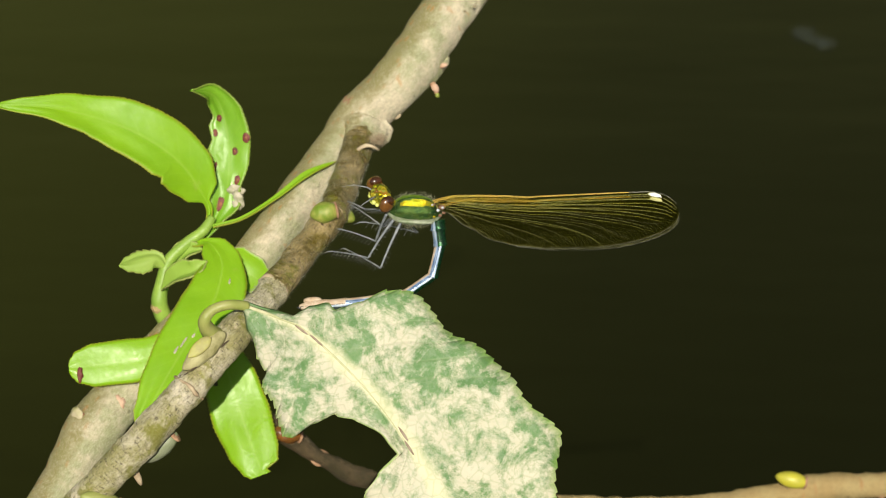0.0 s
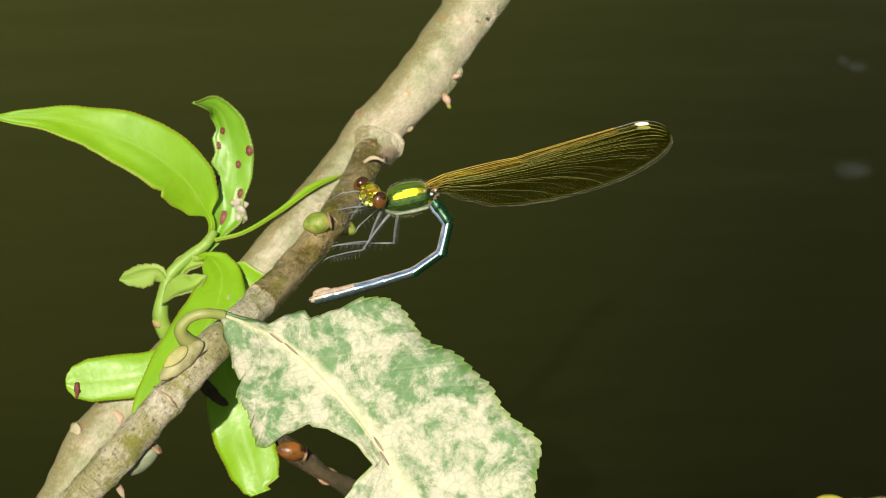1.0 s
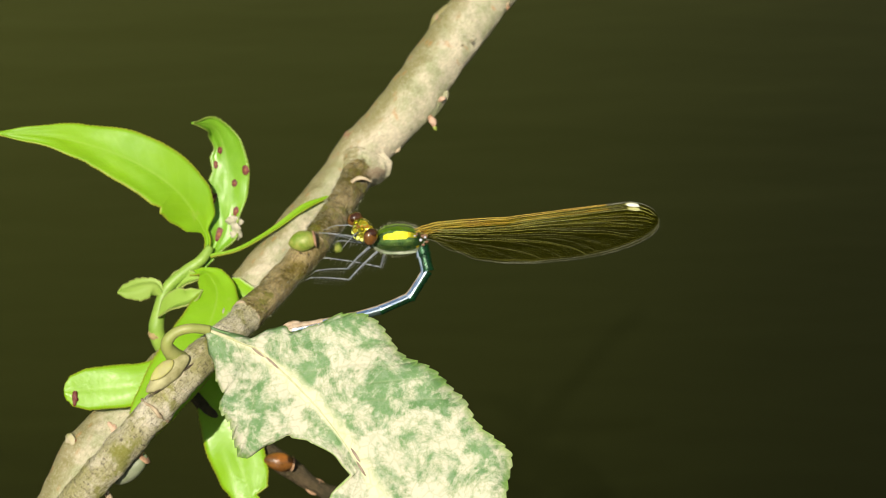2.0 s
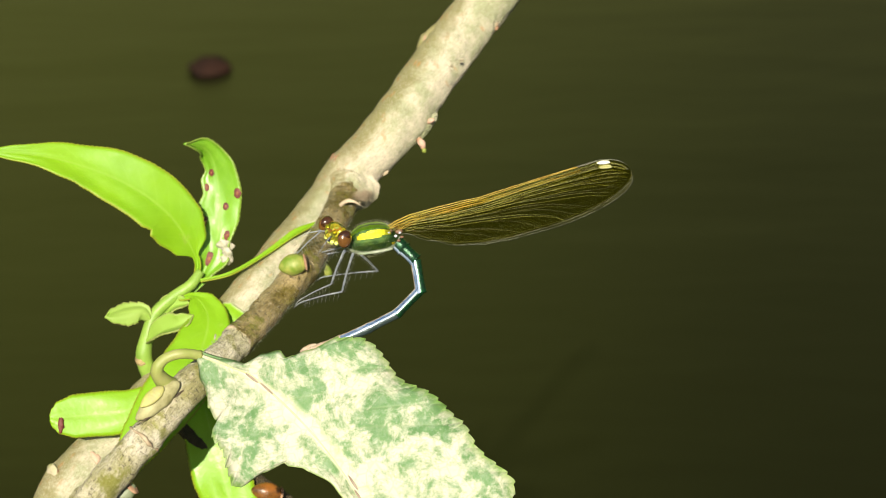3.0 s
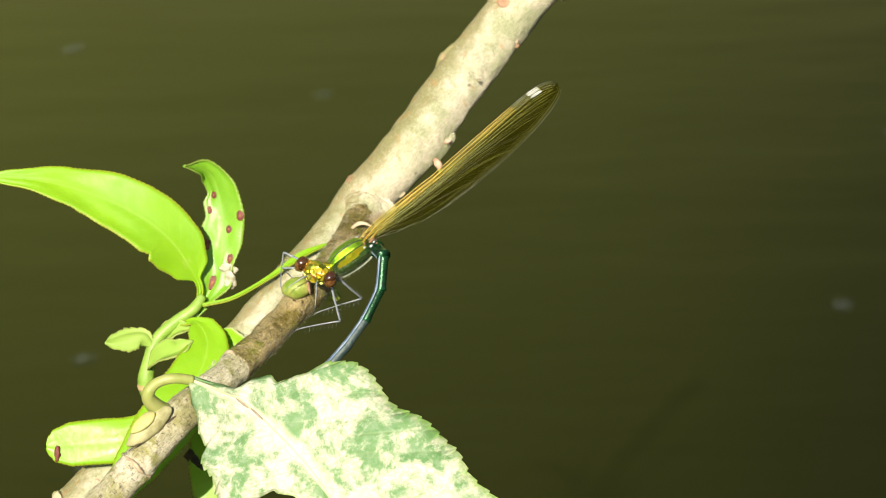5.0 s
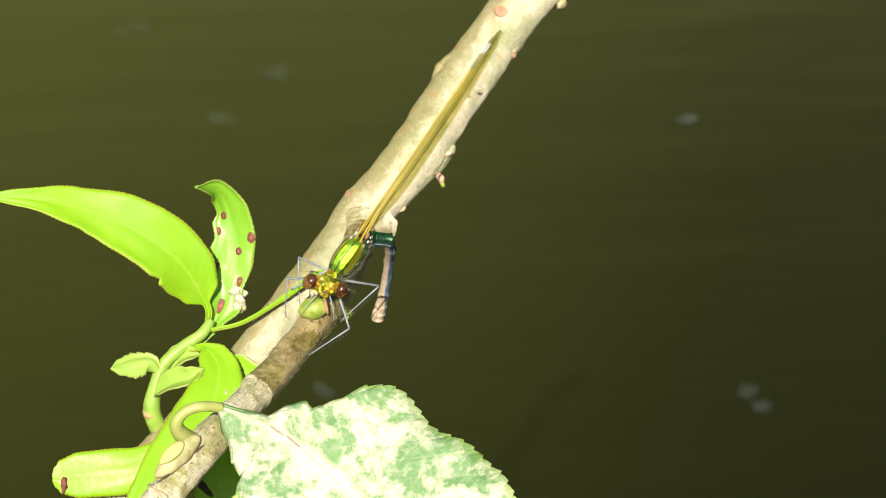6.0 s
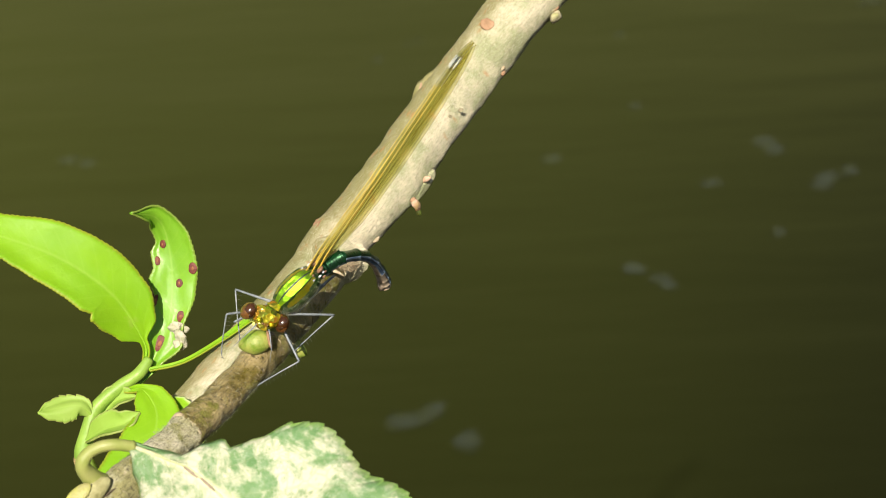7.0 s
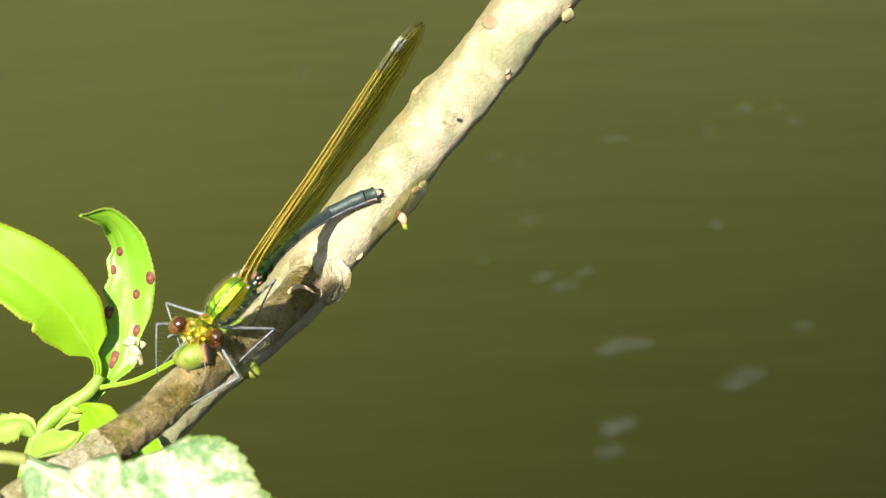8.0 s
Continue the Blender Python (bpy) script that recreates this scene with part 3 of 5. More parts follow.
def scar(parent, place, out, r, skin=SCAR, high=0.6, name="leaf_scar", ringed=True):
    """A raised, ring-shaped scar where a leaf or twig came off."""
    bm = bmesh.new()
    turn = toward(out, (0.3, 0.2, 1))
    at = mm3(place)
    ring = [at + turn @ Vector((0.05, math.cos(a) * r, math.sin(a) * r * 0.8)) * MM for a in np.linspace(0, 2 * math.pi, 25)]
    if ringed:
        tube(bm, ring, [0.13 * r * MM] * 25, 7, cap=False, lumps=0.2 * r * MM, grain=900)
    ball(bm, at, (high * 0.7 * MM, r * MM * 0.85, r * MM * 0.7), turn, 18, rough=0.25 * r * MM, grain=1200)
    return part(name, bm, skin, parent)


BUD_AT, STUB, PEEL, KNOT, KNOT_B = (-15.85, 240.03, 333.11), (-2.31, 271.21, 338.79), (-10.62, 260.07, 333.65), (-48.34, 229.97, 307.40), (-43.98, 232.03, 308.46)
NODE, NODE_R, RING, DOT, BUD_UNDER, LOW_BUD = (-1.34, 281.71, 351.04), (16.40, 287.49, 357.61), (7.97, 283.62, 358.26), (4.65, 276.28, 349.04), (-13.51, 248.43, 328.71), (-42.67, 208.29, 308.42)
KNOB, STUB_A, STUB_B = (-1.49, 273.04, 340.00), (-1.15, 269.73, 338.86), (0.08, 272.23, 341.39)
FRONT = Vector((0.000, -0.841, 0.540))


def branch():
    """The willow branch with its side stem, knots, buds and the one old leaf."""
    top = thing("willow_branch", "pale grey-green willow branch forking over the river, in sun", "branch")
    bm, pts = stem_mesh(MAIN, 420, 56, 0.24, 260.0, [(KNOT, 4.0, 0.5), (NODE, 3.0, 0.35), (STUB, 3.5, 0.35), (NODE_R, 3.0, 0.3)])
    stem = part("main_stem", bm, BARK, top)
    bm, side_pts = stem_mesh(SIDE, 420, 56, 0.24, 420.0, [(BUD_AT, 2.6, 0.35), (SIDE[5][0], 1.4, 0.15), (SIDE[6][0], 3.0, 0.2)])
    side = part("side_stem", bm, [BARK_SIDE, BARK_GREY], top, "olive-brown young side stem with fine hairs")
    near = Vector(SIDE[5][0]) * MM
    turnover = [i for i, q in enumerate(side_pts) if (Vector(q[:3]) - near).length < 0.002]
    first = turnover[len(turnover) // 2]
    for n, p in enumerate(side.data.polygons):
        if n // 56 > first + 5 * noise.noise(Vector((n % 56 * 0.3, 0, 3))):
            p.material_index = 1
    # corky folds of the collar, round the foot of the side stem
    way = (Vector(SIDE[3][0]) - Vector(SIDE[1][0])).normalized()
    root = Vector(SIDE[1][0]) + way * 1.5
    bm = bmesh.new()
    us = np.linspace(0, 1, 46)
    flare = [root - way * 2.4 + way * 3.9 * u for u in us]
    tube(bm, [q * MM for q in flare], [(2.15 + 1.75 * (1 - u) ** 1.6 + 0.10 * math.sin(u * 34 + 2 * noise.noise(Vector((u * 6, 0, 0)))) * (1 - u * 0.4)) * MM for u in us], 64, uv=True, lumps=0.45 * MM, grain=330.0)
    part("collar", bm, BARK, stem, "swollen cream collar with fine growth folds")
    # loose fibres and crumbs caught in the crotch of the fork
    bm = bmesh.new()
    rng = random.Random(17)
    low = way.cross(FRONT).normalized()
    low = low if low.x > 0 else -low
    for k in range(260):
        a = root + low * rng.uniform(1.2, 3.6) + way * rng.uniform(-1.4, 1.6) + FRONT * rng.uniform(0.4, 2.2)
        d = Vector((rng.gauss(0, 1), rng.gauss(0, 0.6), rng.gauss(0, 1))).normalized() * rng.uniform(0.4, 1.5)
        tube(bm, [mm3(a - d * 0.5), mm3(a + FRONT * 0.25), mm3(a + d * 0.5)], [0.02 * MM, 0.03 * MM, 0.012 * MM], 3, cap=False)
    tagged(part("fibre", bm, CORK, stem), kind="stuff")
    # rings where the side stem grew on
    for q, gain in ((SIDE[3][0], 2.12), (SIDE[5][0], 2.05), (SIDE[6][0], 2.12), (SIDE[7][0], 2.22)):
        i = min(range(len(side_pts)), key=lambda k: (Vector(side_pts[k][:3]) - mm3(q)).length)
        d = (Vector(side_pts[min(i + 2, len(side_pts) - 1)][:3]) - Vector(side_pts[i - 2][:3])).normalized()
        x = d.orthogonal().normalized()
        y = d.cross(x)
        bm = bmesh.new()
        ring = [Vector(side_pts[i][:3]) + (x * math.cos(a) + y * math.sin(a)) * gain * MM + d * MM * 0.5 * noise.noise(Vector((a, gain * 9, 1))) for a in np.linspace(0, 2 * math.pi, 33)]
        tube(bm, ring, [0.13 * MM] * 33, 7, cap=False, lumps=0.3 * MM, grain=700)
        part("growth_ring", bm, CORK, side)
    # a curled strip of loose bark
    bm = bmesh.new()
    strip = [mm3(PEEL) + Vector((u * 2.6, 0, -0.9 * u * u * 2.2 + 0.2)) * MM + FRONT * (0.5 + 0.5 * math.cos(u * 2)) * MM for u in np.linspace(-1, 0.6, 14)]
    tube(bm, strip, [0.33 * MM * (1 - 0.6 * abs(u)) for u in np.linspace(-1, 1, 14)], 8, squash=0.5, lumps=0.1 * MM, grain=900)
    part("bark_flake", bm, CORK, side, "loose pinkish curl of bark")
    # buds and scars
    bud(side, tuple(Vector(BUD_AT) + FRONT * 0.4), tuple(Vector((-0.9, -0.2, -0.1))), tuple(FRONT), 4.0, 2.9, BUD_SKIN, label="plump olive-green bud")
    bud(side, BUD_UNDER, (0.8, -0.1, -0.5), tuple(FRONT), 3.0, 2.2, BUD_SKIN)
    bud(side, LOW_BUD, (-0.6, -0.4, 0.5), tuple(FRONT), 6.5, 2.8, PETIOLE_SKIN, label="swollen yellow-green bud")
    bud(side, (-35.73, 213.65, 312.98), (-0.62, -0.1, -0.55), tuple(FRONT), 6.0, 2.6, BUD_SHRUNK, label="shrivelled grey-green bud under the stem")
    bud(side, (-38.59, 211.97, 309.69), (0.3, -0.1, -0.9), tuple(FRONT), 2.6, 0.9, CORK, name="dry_scale")
    bm = bmesh.new()
    ball(bm, mm3(KNOB) + Vector((-0.15, 0.1, 0.1)) * MM, (3.5 * MM, 1.5 * MM, 1.5 * MM), toward(Vector(MAIN[9][0]) - Vector(MAIN[10][0]), tuple(FRONT)), 32, rough=0.5 * MM, grain=420, squeeze=lambda u: 1.0 - 0.25 * u)
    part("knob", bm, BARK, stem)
    bm = bmesh.new()
    ball(bm, mm3(NODE) + Vector((1.45, 0.3, -0.85)) * MM, (3.0 * MM, 2.0 * MM, 2.0 * MM), toward(Vector(MAIN[11][0]) - Vector(MAIN[10][0]), tuple(FRONT)), 32, rough=0.45 * MM, grain=420)
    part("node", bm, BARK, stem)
    bud(stem, STUB_A, (0.5, -0.3, -0.75), tuple(FRONT), 1.7, 1.1, PINK, name="stub", label="broken pinkish twig stub")
    bud(stem, STUB_B, (0.75, -0.3, 0.35), tuple(FRONT), 1.5, 0.8, PINK, name="stub")
    bud(stem, tuple(Vector(STUB_A) + Vector((0.35, -0.3, -0.95))), (0.5, -0.2, -0.8), tuple(FRONT), 0.9, 0.7, BUD_SKIN)
    scar(stem, tuple(Vector(NODE) + Vector((0.1, -0.6, -0.05))), (-0.75, -0.35, 0.5), 0.9, PINK, 0.3, ringed=False)
    scar(stem, NODE_R, (0.75, -0.35, -0.5), 1.3, SWELL, 0.8, ringed=False)
    scar(stem, tuple(Vector(RING) - FRONT * 0.2), tuple(FRONT), 1.1, SCAR, 0.26, ringed=False)
    scar(stem, tuple(Vector(KNOT) + Vector((-1.2, 0.5, 0.3))), (-0.5, -0.6, 0.4), 1.3, SWELL, 0.4, ringed=False)
    scar(stem, KNOT, tuple(FRONT), 0.75, ROT_MID, 0.4)
    scar(stem, KNOT_B, tuple(FRONT), 1.3, PINK, 0.7, ringed=False)
    scar(stem, tuple(Vector(MAIN[8][0]) + Vector((-2.2, -0.6, 2.4))), (-0.75, -0.2, 0.6), 1.1, SCAR, 0.7)
    for k, (a, b) in enumerate(((0.0, 0.0), (-1.5, -0.8))):
        scar(stem, tuple(Vector(DOT) + Vector((a, 0, b)) - FRONT * 0.05), tuple(FRONT), 0.42 - 0.12 * k, FLECK, 0.12, "bark_spot", False)
    # warts down the branch's edges
    rng = random.Random(4)
    for k in range(14):
        i = rng.randrange(20, 400)
        q, r = Vector(pts[i][:3]), pts[i][3]
        d = (Vector(pts[i + 2][:3]) - q).normalized()
        s = d.cross(FRONT).normalized() * rng.choice((-1, 1, 1)) + FRONT * rng.uniform(0.0, 0.8)
        s.normalize()
        bm = bmesh.new()
        ball(bm, q + s * (r - 0.02 * MM), (rng.uniform(0.35, 0.65) * MM,) + (rng.uniform(0.2, 0.34) * MM,) * 2, toward(d, tuple(s)), 10, rough=0.1 * MM, grain=2500)
        part("lenticel", bm, rng.choice((SCAR, CORK)), stem)
    # short pale hairs on the side stem
    bm = bmesh.new()
    for k in range(5200):
        i = rng.randrange(40, 262)
        q, r = Vector(side_pts[i][:3]), side_pts[i][3]
        d = (Vector(side_pts[i + 2][:3]) - q).normalized()
        x = d.orthogonal().normalized()
        s = Matrix.Rotation(rng.uniform(0, 6.28), 3, d) @ x
        a = q + s * r * 0.97
        tube(bm, [a, a + (s * 0.8 + d * rng.uniform(-0.3, 0.9)) * rng.uniform(0.18, 0.62) * MM], [0.016 * MM, 0.006 * MM], 3, cap=False)
    tagged(part("hair", bm, M_HAIR, side), kind="stuff")
    # the leaf cushion with the bud in its axil and a dark line beside it
    bm = bmesh.new()
    run = Vector((-32.32, 213.62, 324.27)) - Vector((-27.18, 217.20, 327.71))
    mid = (Vector((-32.32, 213.62, 324.27)) + Vector((-27.18, 217.20, 327.71))) / 2
    ball(bm, mm3(mid), (run.length / 2 * MM, 1.3 * MM, 1.1 * MM), toward(run, tuple(FRONT)), 30, rough=0.22 * MM, grain=500, squeeze=lambda u: 1.0 - 0.42 * max(0.0, u) ** 1.5)
    cushion = part("leaf_cushion", bm, CUSHION, side, "grey swollen foot of the leaf stalk")
    bm = bmesh.new()
    ball(bm, mm3((-30.10, 214.57, 327.02)), (1.9 * MM, 0.85 * MM, 0.24 * MM), toward(run, tuple(FRONT)), 18, rough=0.1 * MM, grain=900, squeeze=lambda u: 1.0 - 0.4 * max(0.0, u) ** 2)
    part("bud", bm, BUD_AXIL, cushion, "yellow bud pressed to the stalk's foot")
    # dark brown tube standing in for the shade in the crease
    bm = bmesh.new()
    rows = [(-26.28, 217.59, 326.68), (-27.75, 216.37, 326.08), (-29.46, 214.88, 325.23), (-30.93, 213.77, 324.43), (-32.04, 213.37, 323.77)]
    shade_line, _ = spline([[c * MM for c in q] for q in rows], 24)
    tube(bm, shade_line, [0.16 * MM * (1.0 - 0.6 * abs(k / 12 - 1)) for k in range(25)], 6, lumps=0.1 * MM, grain=900)
    part("shade_line", bm, CREASE_SHADE, side)
    # the petiole and the old leaf
    rows = [
    ((-27.93, 219.22, 325.10), 1.6), ((-28.97, 217.38, 327.45), 1.15), ((-29.49, 216.15, 329.82), 0.82), ((-28.48, 216.55, 331.20), 0.68), ((-26.49, 217.07, 331.63), 0.62), ((-24.31, 218.20, 330.85), 0.6)]
    bm, _ = stem_mesh(rows, 40, 14, 0.05, 500.0)
    spine = [(-24.73, 218.23, 330.92), (-20.55, 216.37, 330.26), (-16.63, 214.54, 329.05), (-9.29, 210.62, 323.14), (-3.73, 206.53, 316.91), (-0.41, 203.26, 311.68), (3.17, 199.19, 303.69), (5.27, 195.25, 292.99)]
    left = [(0, 0.7), (0.03, 3.2), (0.10, 6.5), (0.19, 9.6), (0.285, 11.4), (0.30, 10.6), (0.31, 7.6), (0.33, 4.4), (0.37, 3.0), (0.45, 2.2), (0.49, 1.6), (0.502, 4.6), (0.53, 7.5), (0.6, 9.0), (0.75, 8.5), (0.9, 4.5), (1, 0.1)]
    right = [(0, 0.5), (0.08, 0.9), (0.115, 0.8), (0.122, 1.6), (0.135, 2.9), (0.155, 4.5), (0.172, 4.4), (0.195, 7.0), (0.222, 10.7), (0.25, 11.9), (0.33, 12.7), (0.42, 14.2), (0.52, 15.4), (0.6, 16.2), (0.75, 13.0), (0.9, 6.0), (1, 0.1)]
    blade = Blade(spine, (-0.048, -0.753, 0.656), left, right, cup=-0.06, fold=0.05, wave=1.2, tooth=0.42, pitch=1.15, n=400, whole=6.0, lobes=1.3)
    lf = leaf(blade, LEAF_OLD, top, "old green leaf with chalky mildew patches and a bitten edge", RIB_OLD, 0.26, 0.3)
    part("petiole", bm, PETIOLE_SKIN, lf)
    bm = bmesh.new()
    for i, w in ((58, -0.02), (74, 0.0), (184, 0.02), (197, -0.03)):
        ball(bm, blade.at(i, w) + FRONT * 0.3 * MM, (1.1 * MM, 0.15 * MM, 0.08 * MM), toward(blade.at(i + 4, 0) - blade.at(i, 0), tuple(FRONT)), 10, rough=0.1 * MM)
    part("rib_scab", bm, plain("scab", (0.2, 0.14, 0.1), (0.3, 0.24, 0.18), 900, 0.8), lf)
    return top


branch()


# ---------------------------------------------------------------- the leafy shoot
SHOOT_AT = (-38.20, 243.72, 313.50)


def shoot():
    """The fresh shoot: a bent green stem and its leaves. It sways on its foot."""
    base = mm3(SHOOT_AT)
    top = thing("leafy_shoot", "fresh bright green willow shoot with toothed leaves on the branch", "shoot", at=base)
    rows = [(tuple(Vector(p) - Vector(SHOOT_AT)), r) for p, r in [
    ((-38.20, 243.72, 313.50), 1.2), ((-39.23, 243.25, 317.35), 1.15), ((-38.77, 244.20, 320.40), 0.95), ((-37.83, 245.55, 323.04), 0.85), ((-35.52, 246.85, 325.01), 0.8), ((-33.05, 247.95, 326.56), 0.75), ((-31.86, 249.25, 327.93), 0.6)]]
    bm, _ = stem_mesh(rows, 70, 16, 0.06, 500.0)
    part("stem", bm, SHOOT_SKIN, top)
    bm = bmesh.new()
    ball(bm, mm3(rows[1][0]), (1.15 * MM, 1.1 * MM, 1.4 * MM), None, 14, rough=0.35 * MM, grain=700)
    part("bud_scale", bm, BARK_TAN, top)

    def grow(spine, normal, widths, material, label, **kw):
        rib_r = kw.pop("rib_r", 0.15)
        right = kw.pop("right", widths)
        b = Blade(spine, normal, widths, right, origin=base, **kw)
        return b, leaf(b, material, top, label, rib_r=rib_r)

    grow([(-32.39, 249.49, 327.20), (-32.58, 249.72, 330.05), (-36.07, 249.36, 336.49), (-42.54, 249.37, 341.29), (-51.34, 248.62, 344.60), (-61.06, 246.71, 346.23)], (0.095, -0.720, 0.688), [(0, 0.35), (0.08, 0.5), (0.13, 2.6), (0.22, 3.9), (0.34, 4.3), (0.5, 3.9), (0.68, 2.7), (0.85, 1.2), (1, 0.06)], LEAF,
         "long pointed bright green leaf with fine red-tinged teeth", cup=0.10, fold=0.10, wave=0.5, tooth=0.16, pitch=0.6, n=260,
         right=[(0, 0.35), (0.08, 0.5), (0.13, 2.6), (0.22, 3.9), (0.275, 4.15), (0.285, 3.55), (0.300, 3.75), (0.325, 4.1), (0.5, 3.75), (0.60, 3.1), (0.64, 2.7), (0.68, 2.55), (0.85, 1.15), (1, 0.06)])
    spot, ob = grow([(-33.24, 248.79, 324.64), (-31.49, 250.71, 327.21), (-29.91, 252.68, 331.08), (-29.68, 255.19, 336.00), (-30.41, 256.84, 340.44), (-31.64, 256.48, 343.31), (-34.13, 253.75, 345.11)], (-0.100, -0.887, 0.452), [(0, 0.4), (0.12, 1.2), (0.24, 2.6), (0.32, 1.9), (0.45, 2.9), (0.58, 3.3), (0.72, 2.9), (0.85, 1.5), (1, 0.1)], LEAF_DEEP,
                    "bitten green leaf with dark red rot spots and a curled tip", right=[(0, 0.4), (0.12, 1.0), (0.25, 2.0), (0.34, 2.0), (0.40, 2.6), (0.45, 2.1), (0.52, 2.8), (0.58, 2.2), (0.66, 2.3), (0.71, 1.5), (0.78, 1.6), (0.9, 0.8), (1, 0.1)],
                    cup=0.12, fold=0.14, wave=0.9, tooth=0.15, pitch=0.6, n=220)
    for i, w, r in ((91, 0.85, 0.75), (125, -0.82, 0.55), (111, -0.3, 0.42), (47, 0.1, 0.75), (152, 0.35, 0.42), (21, 0.3, 0.55), (78, -0.6, 0.55), (135, 0.75, 0.4)):
        bm = bmesh.new()
        t = spot.at(i + 2, w) - spot.at(i - 2, w)
        nor = t.cross(spot.at(i, w - 0.1) - spot.at(i, w + 0.1)).normalized()
        nor *= 1 if nor.dot(FRONT) > 0 else -1
        ball(bm, spot.at(i, w) + nor * 0.12 * MM, (r * 1.35 * MM, r * 1.05 * MM, 0.1 * MM), toward(t, tuple(nor)), 12, rough=0.12 * MM, grain=1500)
        ball(bm, spot.at(i, w) + nor * 0.2 * MM, (r * 0.55 * MM, r * 0.4 * MM, 0.08 * MM), toward(t, tuple(nor)), 10, mat=1, rough=0.08 * MM, grain=1500)
        part("rot_spot", bm, [ROT, ROT_MID], ob)
    bm = bmesh.new()
    ball(bm, spot.at(67, -0.7) + FRONT * 0.3 * MM, (1.2 * MM, 0.4 * MM, 0.8 * MM), None, 24, rough=0.75 * MM, grain=800)
    ball(bm, spot.at(57, -0.8) + FRONT * 0.2 * MM, (0.8 * MM, 0.4 * MM, 1.4 * MM), None, 24, rough=0.75 * MM, grain=800)
    part("gall", bm, GALL, ob, "crumpled grey gall")
    grow([(-31.79, 248.16, 326.98), (-27.83, 249.63, 327.48), (-23.32, 253.12, 328.95), (-19.12, 256.77, 330.75), (-15.02, 260.11, 331.33)], (0.272, -0.236, 0.933), [(0, 0.3), (0.42, 0.32), (0.55, 0.42), (0.75, 0.55), (0.9, 0.34), (1, 0.04)], LEAF,
         "narrow pointed young leaf seen along its edge", fold=0.5, tooth=0.12, pitch=0.7)
    mid, ob = grow([(-34.31, 246.54, 324.99), (-32.01, 245.16, 325.87), (-30.00, 241.41, 324.48), (-30.95, 235.64, 321.50), (-34.52, 229.28, 317.99), (-37.27, 224.58, 314.73), (-39.93, 220.49, 310.87)], (0.091, -0.624, 0.776), [(0, 0.35), (0.06, 0.6), (0.12, 2.0), (0.2, 2.7), (0.30, 3.7), (0.42, 4.3), (0.6, 4.0), (0.78, 3.1), (0.92, 1.8), (1, 0.3)], LEAF,
         "broad bright green leaf hanging down with a scratched middle", cup=-0.10, fold=0.12, wave=0.5, tooth=0.15, pitch=0.6, n=220)
    bm = bmesh.new()
    for i, w, r in ((133, -0.12, 1.0), (142, -0.2, 0.7), (123, 0.02, 0.4), (64, 0.35, 0.5)):
        nor = (mid.at(i + 3, w) - mid.at(i - 3, w)).cross(mid.at(i, w - 0.1) - mid.at(i, w + 0.1)).normalized()
        nor *= 1 if nor.dot(FRONT) > 0 else -1
        ball(bm, mid.at(i, w) + nor * 0.1 * MM, (r * MM, 0.16 * MM, 0.07 * MM), toward(mid.at(i + 3, w) - mid.at(i - 3, w), tuple(nor)), 12, rough=0.12 * MM, grain=1800)
    part("scratch", bm, GALL, ob)
    short, ob = grow([(-34.72, 235.46, 316.38), (-40.02, 233.17, 314.88), (-45.06, 232.12, 314.61), (-50.09, 230.91, 314.62)], (0.000, -0.841, 0.540), [(0, 1.0), (0.2, 2.4), (0.5, 3.0), (0.8, 2.9), (0.93, 2.2), (0.98, 1.3), (1, 0.5)], LEAF_GLOSS,
         "short glossy round-ended green leaf with a dark nick", cup=-0.15, fold=0.12, wave=0.2, tooth=0.13, pitch=0.6)
    bm = bmesh.new()
    ball(bm, short.at(137, 0.45) + FRONT * 0.15 * MM, (1.1 * MM, 0.4 * MM, 0.22 * MM), toward(short.at(138, 0.8) - short.at(136, 0.1), tuple(FRONT)), 14, rough=0.3 * MM, grain=1500)
    part("rot_spot", bm, ROT, ob)
    grow([(-32.58, 245.45, 315.70), (-30.94, 242.29, 310.69), (-28.46, 237.60, 303.87), (-25.12, 231.61, 296.88)], (0.000, -0.852, 0.524), [(0, 0.6), (0.2, 2.4), (0.45, 3.9), (0.65, 4.2), (0.85, 3.6), (0.96, 2.6), (1, 1.7)], LEAF_GLOSS,
         "bright green leaf with a notch bitten from its blunt end", cup=-0.12, fold=0.12, wave=0.4, tooth=0.17, pitch=0.6, n=220, right=[(0, 0.6), (0.2, 2.4), (0.45, 3.8), (0.65, 4.1), (0.85, 3.6), (0.95, 2.8), (0.975, 0.9), (1, 1.2)])
    grow([(-30.34, 245.67, 324.47), (-28.34, 244.37, 323.12), (-26.31, 243.66, 321.74), (-24.57, 243.65, 320.51)], (0.000, -0.841, 0.540), [(0, 0.5), (0.3, 2.4), (0.7, 2.7), (0.92, 1.9), (1, 0.6)], LEAF_RIM, "small shaded leaf with a brown rim", cup=0.3, tooth=0.15, pitch=0.8)
    grow([(-38.07, 244.60, 322.39), (-39.55, 244.24, 324.07), (-41.80, 243.62, 324.04), (-44.27, 242.86, 323.73)], (-0.092, -0.656, 0.749), [(0, 0.3), (0.3, 1.4), (0.6, 1.7), (0.85, 1.1), (1, 0.1)], LEAF_WITHER, "tiny cupped leaf with a withered edge", cup=-0.35, fold=0.2, wave=0.8, tooth=0.3, pitch=0.9)
